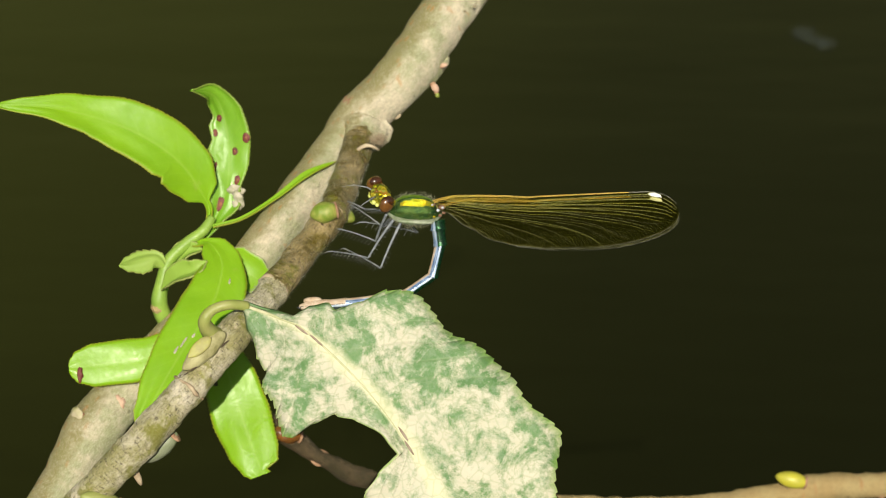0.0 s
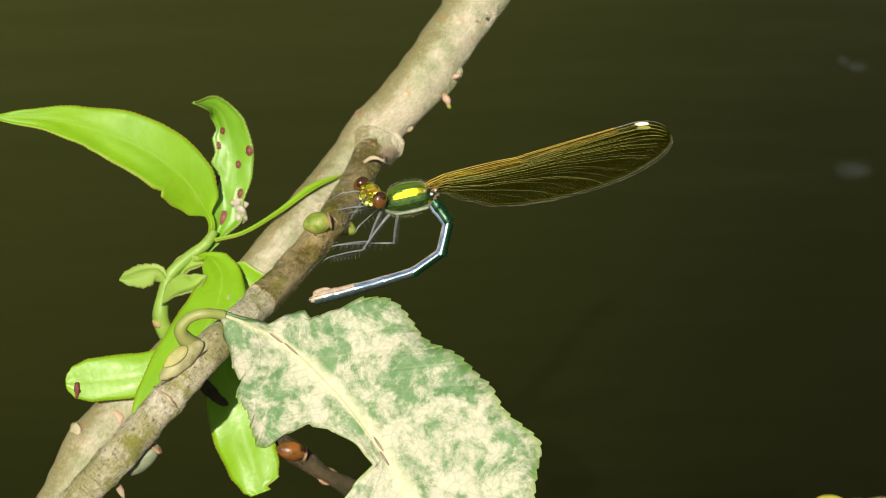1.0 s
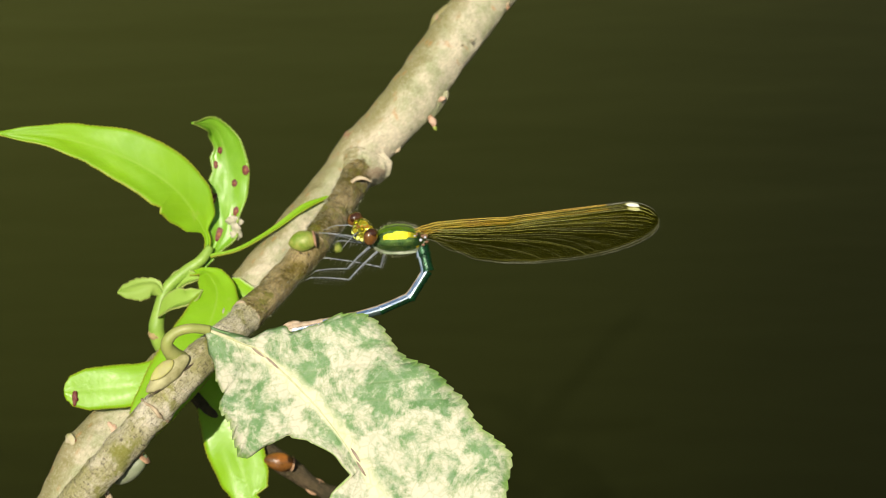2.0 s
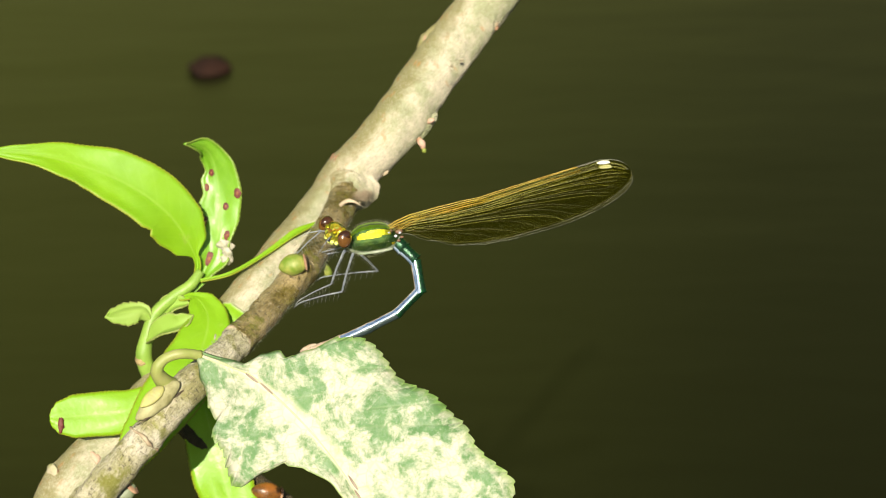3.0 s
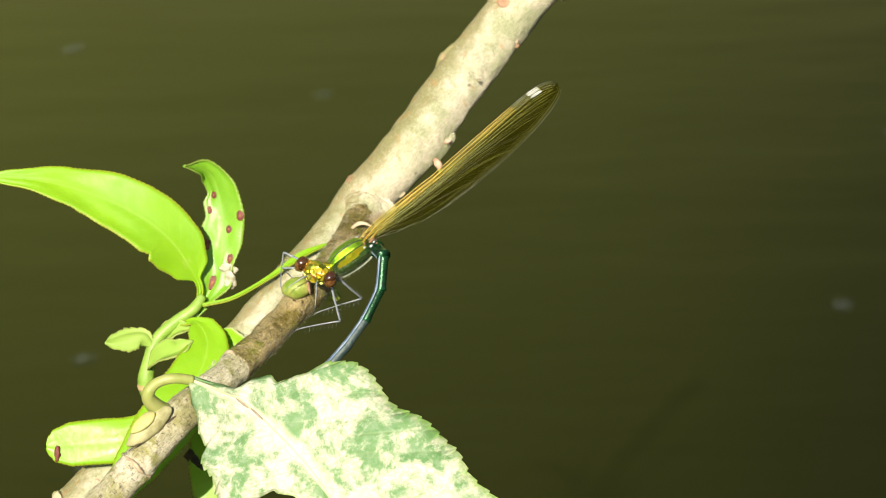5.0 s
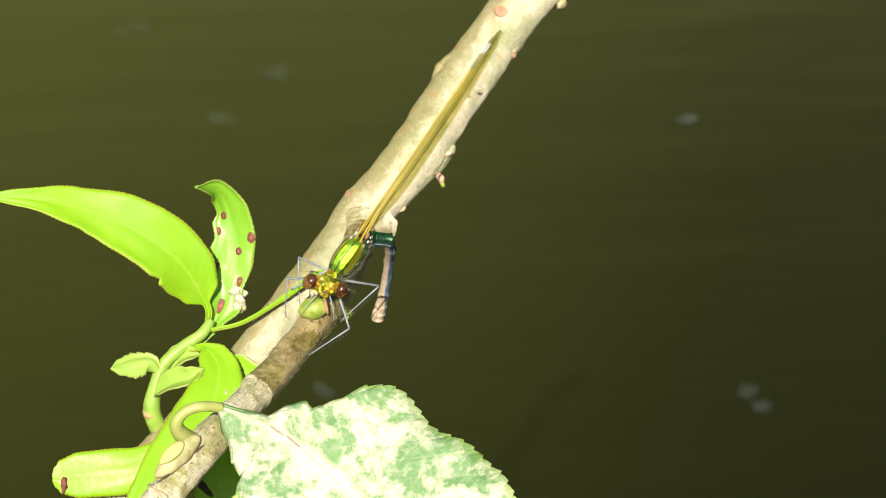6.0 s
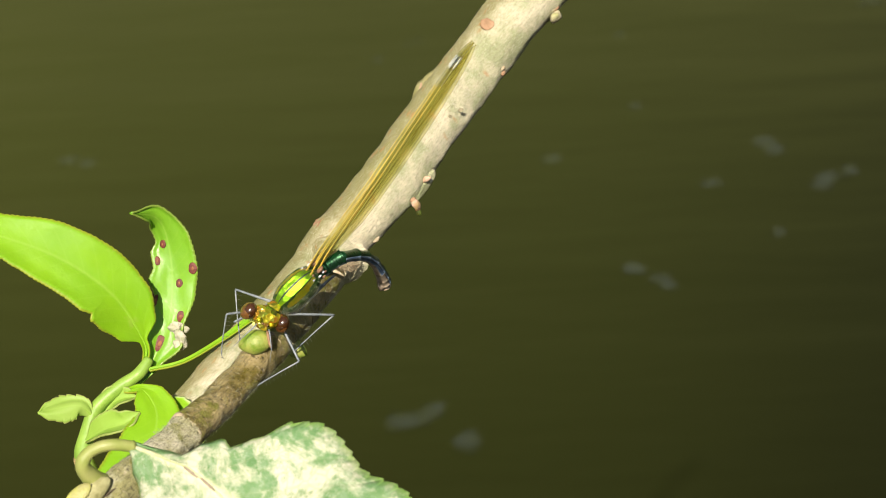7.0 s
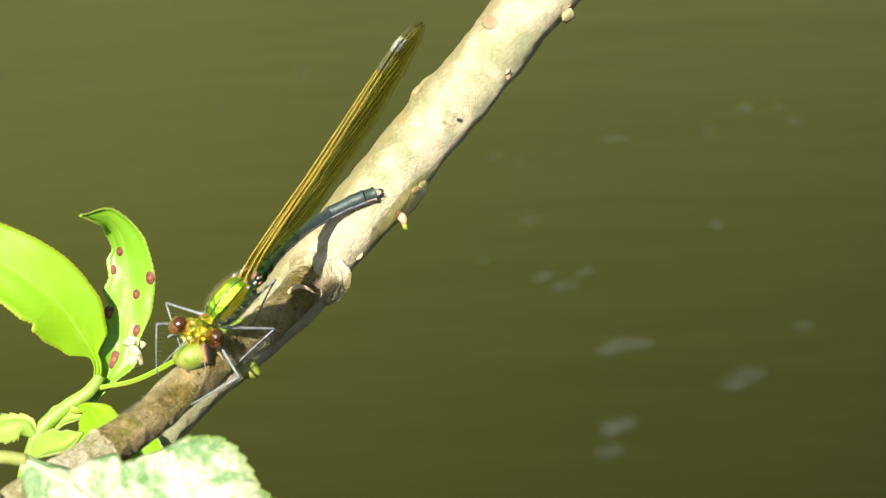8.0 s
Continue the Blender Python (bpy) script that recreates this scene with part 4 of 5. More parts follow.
    grow([(-38.62, 242.81, 320.07), (-36.23, 241.60, 322.47), (-33.77, 241.06, 323.80), (-32.00, 241.69, 325.03)], (0.092, -0.487, 0.868), [(0, 0.3), (0.3, 1.4), (0.6, 1.7), (0.85, 1.1), (1, 0.1)], LEAF_PALE, "small pale curled leaf", cup=0.5, fold=0.3, tooth=0.15, pitch=0.8)
    grow([(-37.90, 245.03, 320.84), (-36.49, 246.03, 322.79), (-35.09, 246.04, 324.02), (-32.92, 245.77, 324.68)], (0.092, -0.487, 0.868), [(0, 0.3), (0.3, 1.3), (0.6, 1.6), (0.85, 1.0), (1, 0.1)], LEAF_PALE, "small pale curled leaf", cup=0.5, fold=0.3, tooth=0.15, pitch=0.8)
    return top


SHOOT = shoot()


# ---------------------------------------------------------------- the lower twig
def twig():
    top = thing("twig", "thin brown willow twig with orange and yellow buds", "twig")
    bm, pts = stem_mesh(TWIG, 260, 20, 0.26, 380.0)
    stem = part("stem", bm, [BARK_DARK, BARK_TAN], top)
    for n, p in enumerate(stem.data.polygons):
        if n // 20 > 108:
            p.material_index = 1
    bud(top, (-21.78, 236.99, 300.28), (-0.85, -0.3, 0.35), tuple(FRONT), 4.6, 2.7, BUD_ORANGE, label="glossy orange-brown bud")
    bud(top, (53.82, 258.81, 278.14), (-0.95, 0.1, 0.2), tuple(FRONT), 5.2, 2.6, BUD_YELLOW, label="bright yellow bud")
    for i in (40, 62, 84, 190, 214, 232):
        q = pts[i]
        scar(top, tuple(c / MM for c in q[:3]), (0.2, -0.6, 0.6), q[3] / MM * 1.12, SCAR, q[3] / MM * 0.9)


twig()


# ---------------------------------------------------------------- the damselfly
SEGMENTS = ((1.3, 0.98), (2.1, 0.86), (4.3, 0.70), (4.4, 0.64), (4.2, 0.63), (3.9, 0.67), (2.7, 0.76), (1.6, 0.84), (1.2, 0.80), (0.8, 0.58))


def damselfly():
    """The insect, in its own space: x ahead, y to its left, z up, its origin between the wings' roots (mm)."""
    top = thing("damselfly", "metallic green damselfly with amber-veined wings, clinging to the side stem", "damselfly")
    made = {"thing": top, "segments": [], "wings": [], "legs": {}}
    # thorax
    bm = bmesh.new()
    corners = [(0, 2.12), (0.10, 2.15), (0.85, 1.98), (1.70, 0.55), (1.80, 0.1), (1.66, -0.95), (1.15, -1.8), (0, -2.15)]
    bands = (3, 1, 2, 0, 0, 4, 4)
    half = [(Vector((*a, 0)).lerp(Vector((*b, 0)), k / 8), bands[n]) for n, (a, b) in enumerate(zip(corners, corners[1:])) for k in range(8)]
    loop = [(q.x, q.y, b) for q, b in half] + [(0, -2.15, 4)] + [(-q.x, q.y, 0) for q, b in half[:0:-1]]
    tilt = Matrix.Rotation(radians(4), 3, "Y")
    rings, nu = [], 44
    for i in range(nu + 1):
        u = -0.985 + 1.97 * i / nu
        size = (1 - abs(u) ** 3.2) ** 0.5 * (1.0 - 0.24 * max(0.0, u) ** 2 - 0.10 * max(0.0, -u) ** 2)
        ring = []
        for y, z, _ in loop:
            q = tilt @ Vector((3.4 * u - 0.2 * z * u, y * size, z * size * 0.96))
            q += q.normalized() * (0.05 * noise.noise(q * 2.2) + 0.03 * noise.noise(q * 7))
            ring.append(bm.verts.new((q + Vector((2.8, 0, -1.25))) * MM))
        rings.append(ring)
    n = len(loop)
    for i in range(nu):
        for k in range(n):
            f = bm.faces.new((rings[i][k], rings[i][(k + 1) % n], rings[i + 1][(k + 1) % n], rings[i + 1][k]))
            row = min(k, n - 1 - k)
            band = bands[row // 8] if row // 8 < 7 else 4
            u = -1 + 2 * (i + 0.5) / nu
            # gold painted for the sunlit facet's sheen tapers towards the head
            down, jag = (row % 8 + 0.5) / 8, 0.03 * noise.noise(Vector((u * 4, row * 0.3, 2)))
            if band == 2 and not (-0.8 < u + jag < 0.66 and 0.10 + 0.30 * max(0.0, u + 0.1) + jag < down < 0.74 - 0.14 * max(0.0, -u)):
                band = 0
            f.material_index = band
    bm.faces.new(rings[0]), bm.faces.new(rings[-1][::-1])
    bmesh.ops.recalc_face_normals(bm, faces=bm.faces)
    thorax = part("thorax", bm, [M_THORAX, M_TOP, M_GOLD, M_BLACK, M_PALE], top, "metallic green thorax, its sun sheen coloured as gold stripes, with fine hairs")
    for s in (-1, 1):
        bm = bmesh.new()
        ball(bm, mm3((2.5, s * 1.2, -2.55)), (2.4 * MM, 0.42 * MM, 0.28 * MM), Matrix.Rotation(radians(4), 3, "Y"), 16, rough=0.06 * MM)
        part("pale_flank", bm, M_PALE, thorax)
        bm = bmesh.new()
        ball(bm, mm3((0.3, s * 0.95, -1.6)), (0.5 * MM, 0.4 * MM, 0.4 * MM), None, 12, rough=0.08 * MM)
        part("orange_fleck", bm, M_GOLD, thorax)
    for x, z in ((0.7, -0.15), (-0.7, -0.35)):
        for s in (-1, 1):
            bm = bmesh.new()
            ball(bm, mm3((x, s * 0.55, z)), (0.5 * MM, 0.26 * MM, 0.32 * MM), None, 12, rough=0.2 * MM, grain=2200)
            part("wing_joint", bm, M_BROWN, thorax)
            for k, (a, b, c, r) in enumerate(((0.45, 0.95, -0.35, 0.26), (-0.35, 0.9, -0.6, 0.22), (-0.1, 1.0, 0.1, 0.18), (0.1, 1.15, -0.95, 0.24))):
                bm = bmesh.new()
                ball(bm, mm3((x + a, s * b, z + c)), (r * 1.0 * MM, r * 0.5 * MM, r * 0.75 * MM), None, 9, rough=0.1 * MM, grain=1800)
                part("sclerite", bm, M_SCLERITE if k % 2 == 0 else M_BROWN, thorax)
    bm = bmesh.new()
    ball(bm, mm3((6.15, 0, -0.95)), (1.0 * MM, 0.95 * MM, 1.0 * MM), None, 16, rough=0.15 * MM)
    part("prothorax", bm, M_FACE, top)
    # fine hairs on the thorax
    rng = random.Random(9)
    bm = bmesh.new()
    for k in range(1300):
        u, a = rng.uniform(-0.92, 0.92), rng.uniform(0, 6.28) if k < 900 else rng.gauss(-1.57, 0.6) if k < 1250 else rng.gauss(1.57, 0.5)
        w = math.sqrt(1 - u * u)
        c = Vector((2.8 + 3.35 * u, 1.6 * w * math.cos(a), -1.25 - 0.24 * u + 2.0 * w * math.sin(a))) * MM
        d = Vector((u * 0.25 + rng.uniform(-0.3, 0.3), math.cos(a), math.sin(a))).normalized()
        tube(bm, [c - d * 0.1 * MM, c + d * rng.uniform(0.3, 0.75) * MM], [0.01 * MM, 0.004 * MM], 3, cap=False)
    tagged(part("hair", bm, M_DOWN, thorax), kind="stuff")
    # head, in its own space
    bm = bmesh.new()
    ball(bm, mm3((0, 0, 0)), (1.25 * MM, 2.0 * MM, 1.15 * MM), None, 24, rough=0.05 * MM)
    ball(bm, mm3((0.75, 0, 0.25)), (0.8 * MM, 1.1 * MM, 0.75 * MM), None, 18, rough=0.1 * MM, grain=1500)
    head = made["head"] = part("head", bm, M_FACE, top, "golden-green head with yellow lip and brown eyes")
    for s in (-1, 1):
        bm = bmesh.new()
        ball(bm, mm3((0.1, s * 2.08, 0.06)), (1.10 * MM, 0.84 * MM, 1.20 * MM), Matrix.Rotation(radians(s * 20), 3, "Z"), 28)
        eye = part("eye", bm, M_EYE_LOW, head, "large glossy amber-brown eye with a dark cap")
        bm = bmesh.new()
        ball(bm, mm3((0.0, s * 2.06, 0.46)), (0.98 * MM, 0.76 * MM, 0.84 * MM), None, 24)
        part("eye_cap", bm, M_EYE, eye)
        bm = bmesh.new()
        a = mm3((1.1, s * 0.75, 0.55))
        tube(bm, [a, a + mm3((0.5, s * 0.3, 0.35)), a + mm3((2.0, s * 1.1, 0.6)), a + mm3((3.6, s * 1.7, 0.3))], [0.11 * MM, 0.09 * MM, 0.05 * MM, 0.02 * MM], 6)
        part("antenna", bm, M_LEG, head)
        bm = bmesh.new()
        ball(bm, mm3((1.3, s * 0.62, -0.35)), (0.3 * MM, 0.38 * MM, 0.2 * MM), None, 10)
        ball(bm, mm3((1.05, s * 1.15, -0.55)), (0.25 * MM, 0.3 * MM, 0.25 * MM), None, 10)
        part("cheek", bm, M_LIP, head)
        bm = bmesh.new()
        ball(bm, mm3((0.55, s * 0.8, 0.95)), (0.3 * MM, 0.35 * MM, 0.2 * MM), None, 10)
        part("brow_spot", bm, M_GOLD, head)
    for y, z, r in ((0.0, 0.75, 0.2), (0.3, 0.95, 0.15), (-0.3, 0.95, 0.15)):
        bm = bmesh.new()
        ball(bm, mm3((0.75, y, z + 0.12)), (r * MM,) * 3, None, 10)
        part("ocellus", bm, M_EYE_LOW, head)
    bm = bmesh.new()
    ball(bm, mm3((1.2, 0, -0.75)), (0.42 * MM, 0.75 * MM, 0.32 * MM), None, 16)
    part("lip", bm, M_LIP, head)
    bm = bmesh.new()
    ball(bm, mm3((1.42, 0, -0.42)), (0.16 * MM, 0.85 * MM, 0.1 * MM), None, 14)
    part("lip_line", bm, M_BLACK, head)
    # abdomen: ten rigid rings, each along its own x axis from its fore end, back upwards
    for k, (length, r) in enumerate(SEGMENTS):
        bm = bmesh.new()
        n, sides = 8, 18
        rings = []
        for i in range(n + 1):
            u = (0, 0.05, 0.2, 0.4, 0.6, 0.8, 0.92, 0.965, 1.0)[i]
            swell = 1.0 + (0.10 * math.exp(-((1 - u) / 0.10) ** 2)) - 0.05 * math.sin(u * math.pi)
            if k == 9:
                swell *= 1.0 - 0.55 * u
            rings.append([bm.verts.new((u * length * MM * 1.03, math.cos(a) * r * swell * MM, math.sin(a) * r * 1.05 * swell * MM)) for a in [2 * math.pi * j / sides for j in range(sides)]])
        for i in range(n):
            for j in range(sides):
                f = bm.faces.new((rings[i][j], rings[i][(j + 1) % sides], rings[i + 1][(j + 1) % sides], rings[i + 1][j]))
                high = math.sin(2 * math.pi * (j + 0.5) / sides)
                tail = i >= n - 1
                if k < 2:
                    f.material_index = 0 if high > -0.35 else 1
                elif k < 6:
                    f.material_index = (0 if k < 4 else 3) if high > 0.3 else 3 if (tail and high > 0.2) else 1 if high > -0.62 else 2
                else:
                    f.material_index = 3 if (high > 0.3 and k < 9) or (tail and high > 0.4) else 1 if high > -0.05 and k < 8 else 2
        bm.faces.new(rings[0][::-1]), bm.faces.new(rings[-1])
        seg = part("abdomen_segment", bm, [M_EMERALD, M_BLUE, M_BELLY, M_SLATE], top, "banded blue-grey and green abdomen ring" if 1 < k < 7 else "")
        made["segments"].append(seg)
        bm = bmesh.new()
        for s in (-1, 1):
            tube(bm, [Vector((u * length, s * r * 1.0, -0.1 * r)) * MM for u in (0.05, 0.4, 0.75, 0.98)], [0.035 * MM] * 4, 5)
        part("side_line", bm, M_BLACK, seg)
    bm = bmesh.new()
    for s in (-1, 1):
        tube(bm, [Vector((0.6, s * 0.3, 0.2)) * MM, Vector((0.9, s * 0.34, 0.15)) * MM, Vector((1.2, s * 0.24, 0.05)) * MM], [0.13 * MM, 0.1 * MM, 0.04 * MM], 6)
    part("cercus", bm, M_BLACK, made["segments"][9])
    bm = bmesh.new()
    ball(bm, mm3((0.2, 0, -0.75)), (1.3 * MM, 0.4 * MM, 0.5 * MM), None, 14, rough=0.08 * MM)
    part("ovipositor", bm, M_BELLY, made["segments"][8])
    # wings: x from root to tip, z towards the leading edge
    for k, (fore, s) in enumerate(((1, 1), (1, -1), (0, 1), (0, -1))):
        made["wings"].append(wing(top, 32.5 if fore else 31.2, fore, s))
    # legs
    for tag, hip in (("L1", (6.4, 0.7, -2.1)), ("L2", (5.4, 0.9, -2.7)), ("L3", (4.4, 1.0, -3.0)), ("R1", (6.4, -0.7, -2.1)), ("R2", (5.4, -0.9, -2.7)), ("R3", (4.4, -1.0, -3.0))):
        made["legs"][tag] = (Vector(hip), limb(top, "femur", FEMUR[tag[1]], 0.18, 0.12, True), limb(top, "tibia", TIBIA[tag[1]], 0.10, 0.06, False))
    return made


FEMUR = {"1": 5.9, "2": 6.3, "3": 6.5}
TIBIA = {"1": 4.9, "2": 5.6, "3": 7.4}


def limb(top, name, length, r0, r1, hip):
    """A leg piece along its x axis, with two rows of bristles; the lower one ends in a foot with claws."""
    bm = bmesh.new()
    us = [0, 0.06, 0.2, 0.5, 0.8, 0.95, 1.0]
    tube(bm, [Vector((u * length, 0, 0.12 * math.sin(u * math.pi))) * MM for u in us], [(r0 + (r1 - r0) * u) * (1.15 if u in (0.06, 0.95) else 1.0) * MM for u in us], 9)
    if not hip:
        tube(bm, [Vector((length, 0, 0)) * MM, Vector((length + 0.7, 0, -0.15)) * MM, Vector((length + 1.3, 0, -0.5)) * MM], [0.1 * MM, 0.08 * MM, 0.05 * MM], 6)
    ob = part(name, bm, M_LEG, top)
    bm = bmesh.new()
    for k in range(9):
        u = 0.10 + 0.84 * k / 8
        for s in (-1, 1):
            a = Vector((u * length, s * 0.06, -0.08)) * MM
            tube(bm, [a, a + Vector((0.3, s * 0.4, -0.7)) * MM * (1.0 if not hip else 0.5)], [0.022 * MM, 0.008 * MM], 3, cap=False)
    part("bristle", bm, M_LEG, ob)
    if not hip:
        bm = bmesh.new()
        for s in (-1, 1):
            tube(bm, [Vector((length + 1.2, 0, -0.45)) * MM, Vector((length + 1.55, s * 0.16, -0.6)) * MM, Vector((length + 1.6, s * 0.2, -0.8)) * MM], [0.05 * MM, 0.035 * MM, 0.01 * MM], 5)
        part("claw", bm, M_BLACK, ob)
    return ob


def front_edge(u):
    """Height of a wing's leading edge along it: arched at the root, with a slight kink at the node."""
    return LEAD(u) - 3.1 * (1 - math.sqrt(max(0.0, 1 - max(0.0, (u - 0.87) / 0.13) ** 2)))


def rear_edge(u):
    """Height of its trailing edge."""
    if u > 0.62:
        return -3.0 - 4.15 * math.sqrt(max(0.0, 1 - ((u - 0.62) / 0.38) ** 2))
    return REAR(u)


LEAD = profile([(0, 0.1), (0.05, 0.5), (0.1, 0.75), (0.2, 0.62), (0.3, 0.42), (0.4, 0.10), (0.44, 0.14), (0.7, 0.15), (0.87, 0.1)])
REAR = profile([(0, -0.5), (0.06, -1.4), (0.14, -3.5), (0.24, -5.5), (0.34, -6.4), (0.46, -6.95), (0.62, -7.15)])
# the long veins of a wing: thickness at root and end, tint, and (along, across) places
NERVES = (
    (0.027, 0.018, 0, ((0.0, 0.03), (0.12, 0.055), (0.28, 0.05), (0.40, 0.02))),
    (0.032, 0.016, 0, ((0.0, 0.16), (0.12, 0.13), (0.28, 0.11), (0.42, 0.075))),
    (0.022, 0.014, 1, ((0.42, 0.075), (0.60, 0.06), (0.80, 0.055), (0.90, 0.075), (0.975, 0.16))),
    (0.026, 0.011, 1, ((0.40, 0.115), (0.58, 0.11), (0.80, 0.135), (0.93, 0.21), (0.985, 0.36))),
    (0.026, 0.011, 1, ((0.06, 0.22), (0.22, 0.19), (0.42, 0.16), (0.60, 0.185), (0.80, 0.27), (0.93, 0.42), (0.972, 0.56))),
    (0.022, 0.010, 1, ((0.10, 0.24), (0.30, 0.22), (0.43, 0.21), (0.60, 0.265), (0.80, 0.40), (0.935, 0.66))),
    (0.022, 0.009, 1, ((0.03, 0.42), (0.15, 0.32), (0.42, 0.28), (0.60, 0.38), (0.78, 0.57), (0.885, 0.82))),
    (0.017, 0.008, 2, ((0.25, 0.34), (0.48, 0.40), (0.65, 0.56), (0.79, 0.90))),
    (0.022, 0.008, 1, ((0.03, 0.62), (0.14, 0.47), (0.34, 0.44), (0.50, 0.56), (0.62, 0.76), (0.68, 0.97))),
    (0.016, 0.007, 2, ((0.06, 0.72), (0.18, 0.58), (0.33, 0.64), (0.44, 0.80), (0.50, 0.98))),
    (0.012, 0.007, 2, ((0.55, 0.31), (0.75, 0.48), (0.915, 0.76))),
    (0.012, 0.007, 2, ((0.50, 0.49), (0.62, 0.63), (0.73, 0.94))),
    (0.010, 0.007, 2, ((0.62, 0.225), (0.80, 0.335), (0.955, 0.55))),
    (0.010, 0.007, 2, ((0.66, 0.085), (0.86, 0.13), (0.98, 0.27))),
    (0.010, 0.006, 2, ((0.36, 0.50), (0.48, 0.66), (0.58, 0.96))),
    (0.010, 0.006, 2, ((0.24, 0.66), (0.34, 0.80), (0.40, 0.97))),
)


def wing(top, length, fore, s):
    """A wing: clear skin, its long veins, fine cross-veins, and the white spot near the tip."""
    size = length / 32.5

    def at(u, w):
        """u along, w from 0 at the leading edge to 1 at the trailing one."""
        corr = 0.08 * math.sin(w * 26) * (1 - w) * (1 - 0.5 * u)
        scallop = 0.05 * abs(math.sin(u * length * 1.9)) if w > 0.99 else 0.0
        return Vector((u * length, corr + 0.40 * math.sin(u * 2.2) * w, (front_edge(u) + w * (rear_edge(u) - front_edge(u))) * size + scallop)) * MM

    bm = bmesh.new()
    lay = bm.loops.layers.uv.verify()
    nu, nw = 110, 16
    vs = [[bm.verts.new(at(i / nu, k / nw)) for k in range(nw + 1)] for i in range(nu + 1)]
    for i in range(nu):
        for k in range(nw):
            f = bm.faces.new((vs[i][k], vs[i + 1][k], vs[i + 1][k + 1], vs[i][k + 1]))
            for lp, (ii, kk) in zip(f.loops, ((i, k), (i + 1, k), (i + 1, k + 1), (i, k + 1))):
                lp[lay].uv = (ii / nu * length, kk / nw * (front_edge(ii / nu) - rear_edge(ii / nu)))
    ob = part("fore_wing" if fore else "hind_wing", bm, M_SKIN, top, "clear amber-green wing with dense veins")
    skins = (M_VEIN, M_VEIN_MID, M_VEIN_DARK)

    def vein(stops, r0, r1, skin, name="vein", n=40):
        b = bmesh.new()
        q, _ = spline([(u, w, 0.0) for u, w in stops], n)
        tube(b, [at(u, min(1.0, max(0.0, w))) for u, w, _ in q], [(r0 + (r1 - r0) * k / n) * MM for k in range(n + 1)], 5)
        part(name, b, skin, ob)

    vein([(0.8 * k / 10, 0.0) for k in range(11)], 0.050, 0.032, M_VEIN, "leading_edge")
    vein([(0.8 + 0.19 * k / 8, 0.0) for k in range(9)], 0.030, 0.022, M_MARGIN, "leading_edge")
    near = NERVES if fore else NERVES[:10]
    for r0, r1, tint, stops in near if s > 0 else NERVES[:6]:
        vein(stops, r0, r1, skins[tint])
    # fine veins, joined: the ladder behind the leading edge, cells across the field, and the fan to the trailing edge
    b = bmesh.new()
    rng = random.Random(5 + fore)

    def tick(u0, w0, u1, w1, r):
        tube(b, [at(u0, w0), at((u0 + u1) / 2, (w0 + w1) / 2), at(u1, w1)], [r * MM] * 3, 3, cap=False)

    for k in range(64):
        u0 = 0.05 + 0.35 * k / 64
        tick(u0, 0.0, u0, 0.05, 0.008)
        tick(u0 + 0.002, 0.05, u0 + 0.003, 0.12, 0.006)
    for k in range(70):
        u0 = 0.42 + 0.54 * k / 70
        tick(u0, 0.0, u0, 0.058, 0.006)
        tick(u0 + 0.003, 0.06, u0 + 0.003, 0.115, 0.005)
    bands = [0.12, 0.17, 0.22, 0.28, 0.35, 0.42, 0.50, 0.58, 0.66, 0.74, 0.82, 0.90]
    for w0, w1 in zip(bands, bands[1:]):
        for k in range(62 if fore and s > 0 else 0):
            u0 = 0.10 + 0.86 * (k + rng.random() * 0.5) / 62
            slant = 0.010 * w0
            if rng.random() < 0.7:
                tick(u0, w0, min(0.99, u0 + slant), w1, 0.0045)
    for k in range(60):
        u0 = 0.12 + 0.84 * k / 60
        w0 = 0.66 + 0.1 * rng.random()
        pts = [at(min(0.995, u0 + 0.07 * j / 5 * (1 - 0.5 * j / 5)), w0 + (1.0 - w0) * j / 5) for j in range(6)]
        tube(b, pts, [0.006 * MM] * 6, 3, cap=False)
    tagged(part("fine_vein", b, M_VEIN_FINE, ob), kind="stuff")
    b = bmesh.new()
    edge = [at(0.03 + 0.97 * k / 120, 1.0) for k in range(121)]
    tube(b, edge, [0.022 * MM] * 121, 4, cap=False)
    part("trailing_edge", b, M_MARGIN, ob)
    b = bmesh.new()
    vs = []
    for y in (0.07, -0.07):
        vs.append([b.verts.new(at(u, w) + Vector((0, y, 0)) * MM) for u, w in ((0.878, 0.05), (0.886, 0.022), (0.905, 0.012), (0.925, 0.03), (0.930, 0.09), (0.912, 0.11), (0.888, 0.09))])
    b.faces.new(vs[0]), b.faces.new(vs[1][::-1])
    for k in range(7):
        b.faces.new((vs[0][k], vs[1][k], vs[1][(k + 1) % 7], vs[0][(k + 1) % 7]))
    bmesh.ops.recalc_face_normals(b, faces=b.faces)
    part("white_spot", b, M_STIGMA, ob, smooth=False)
    return ob


BUG = damselfly()


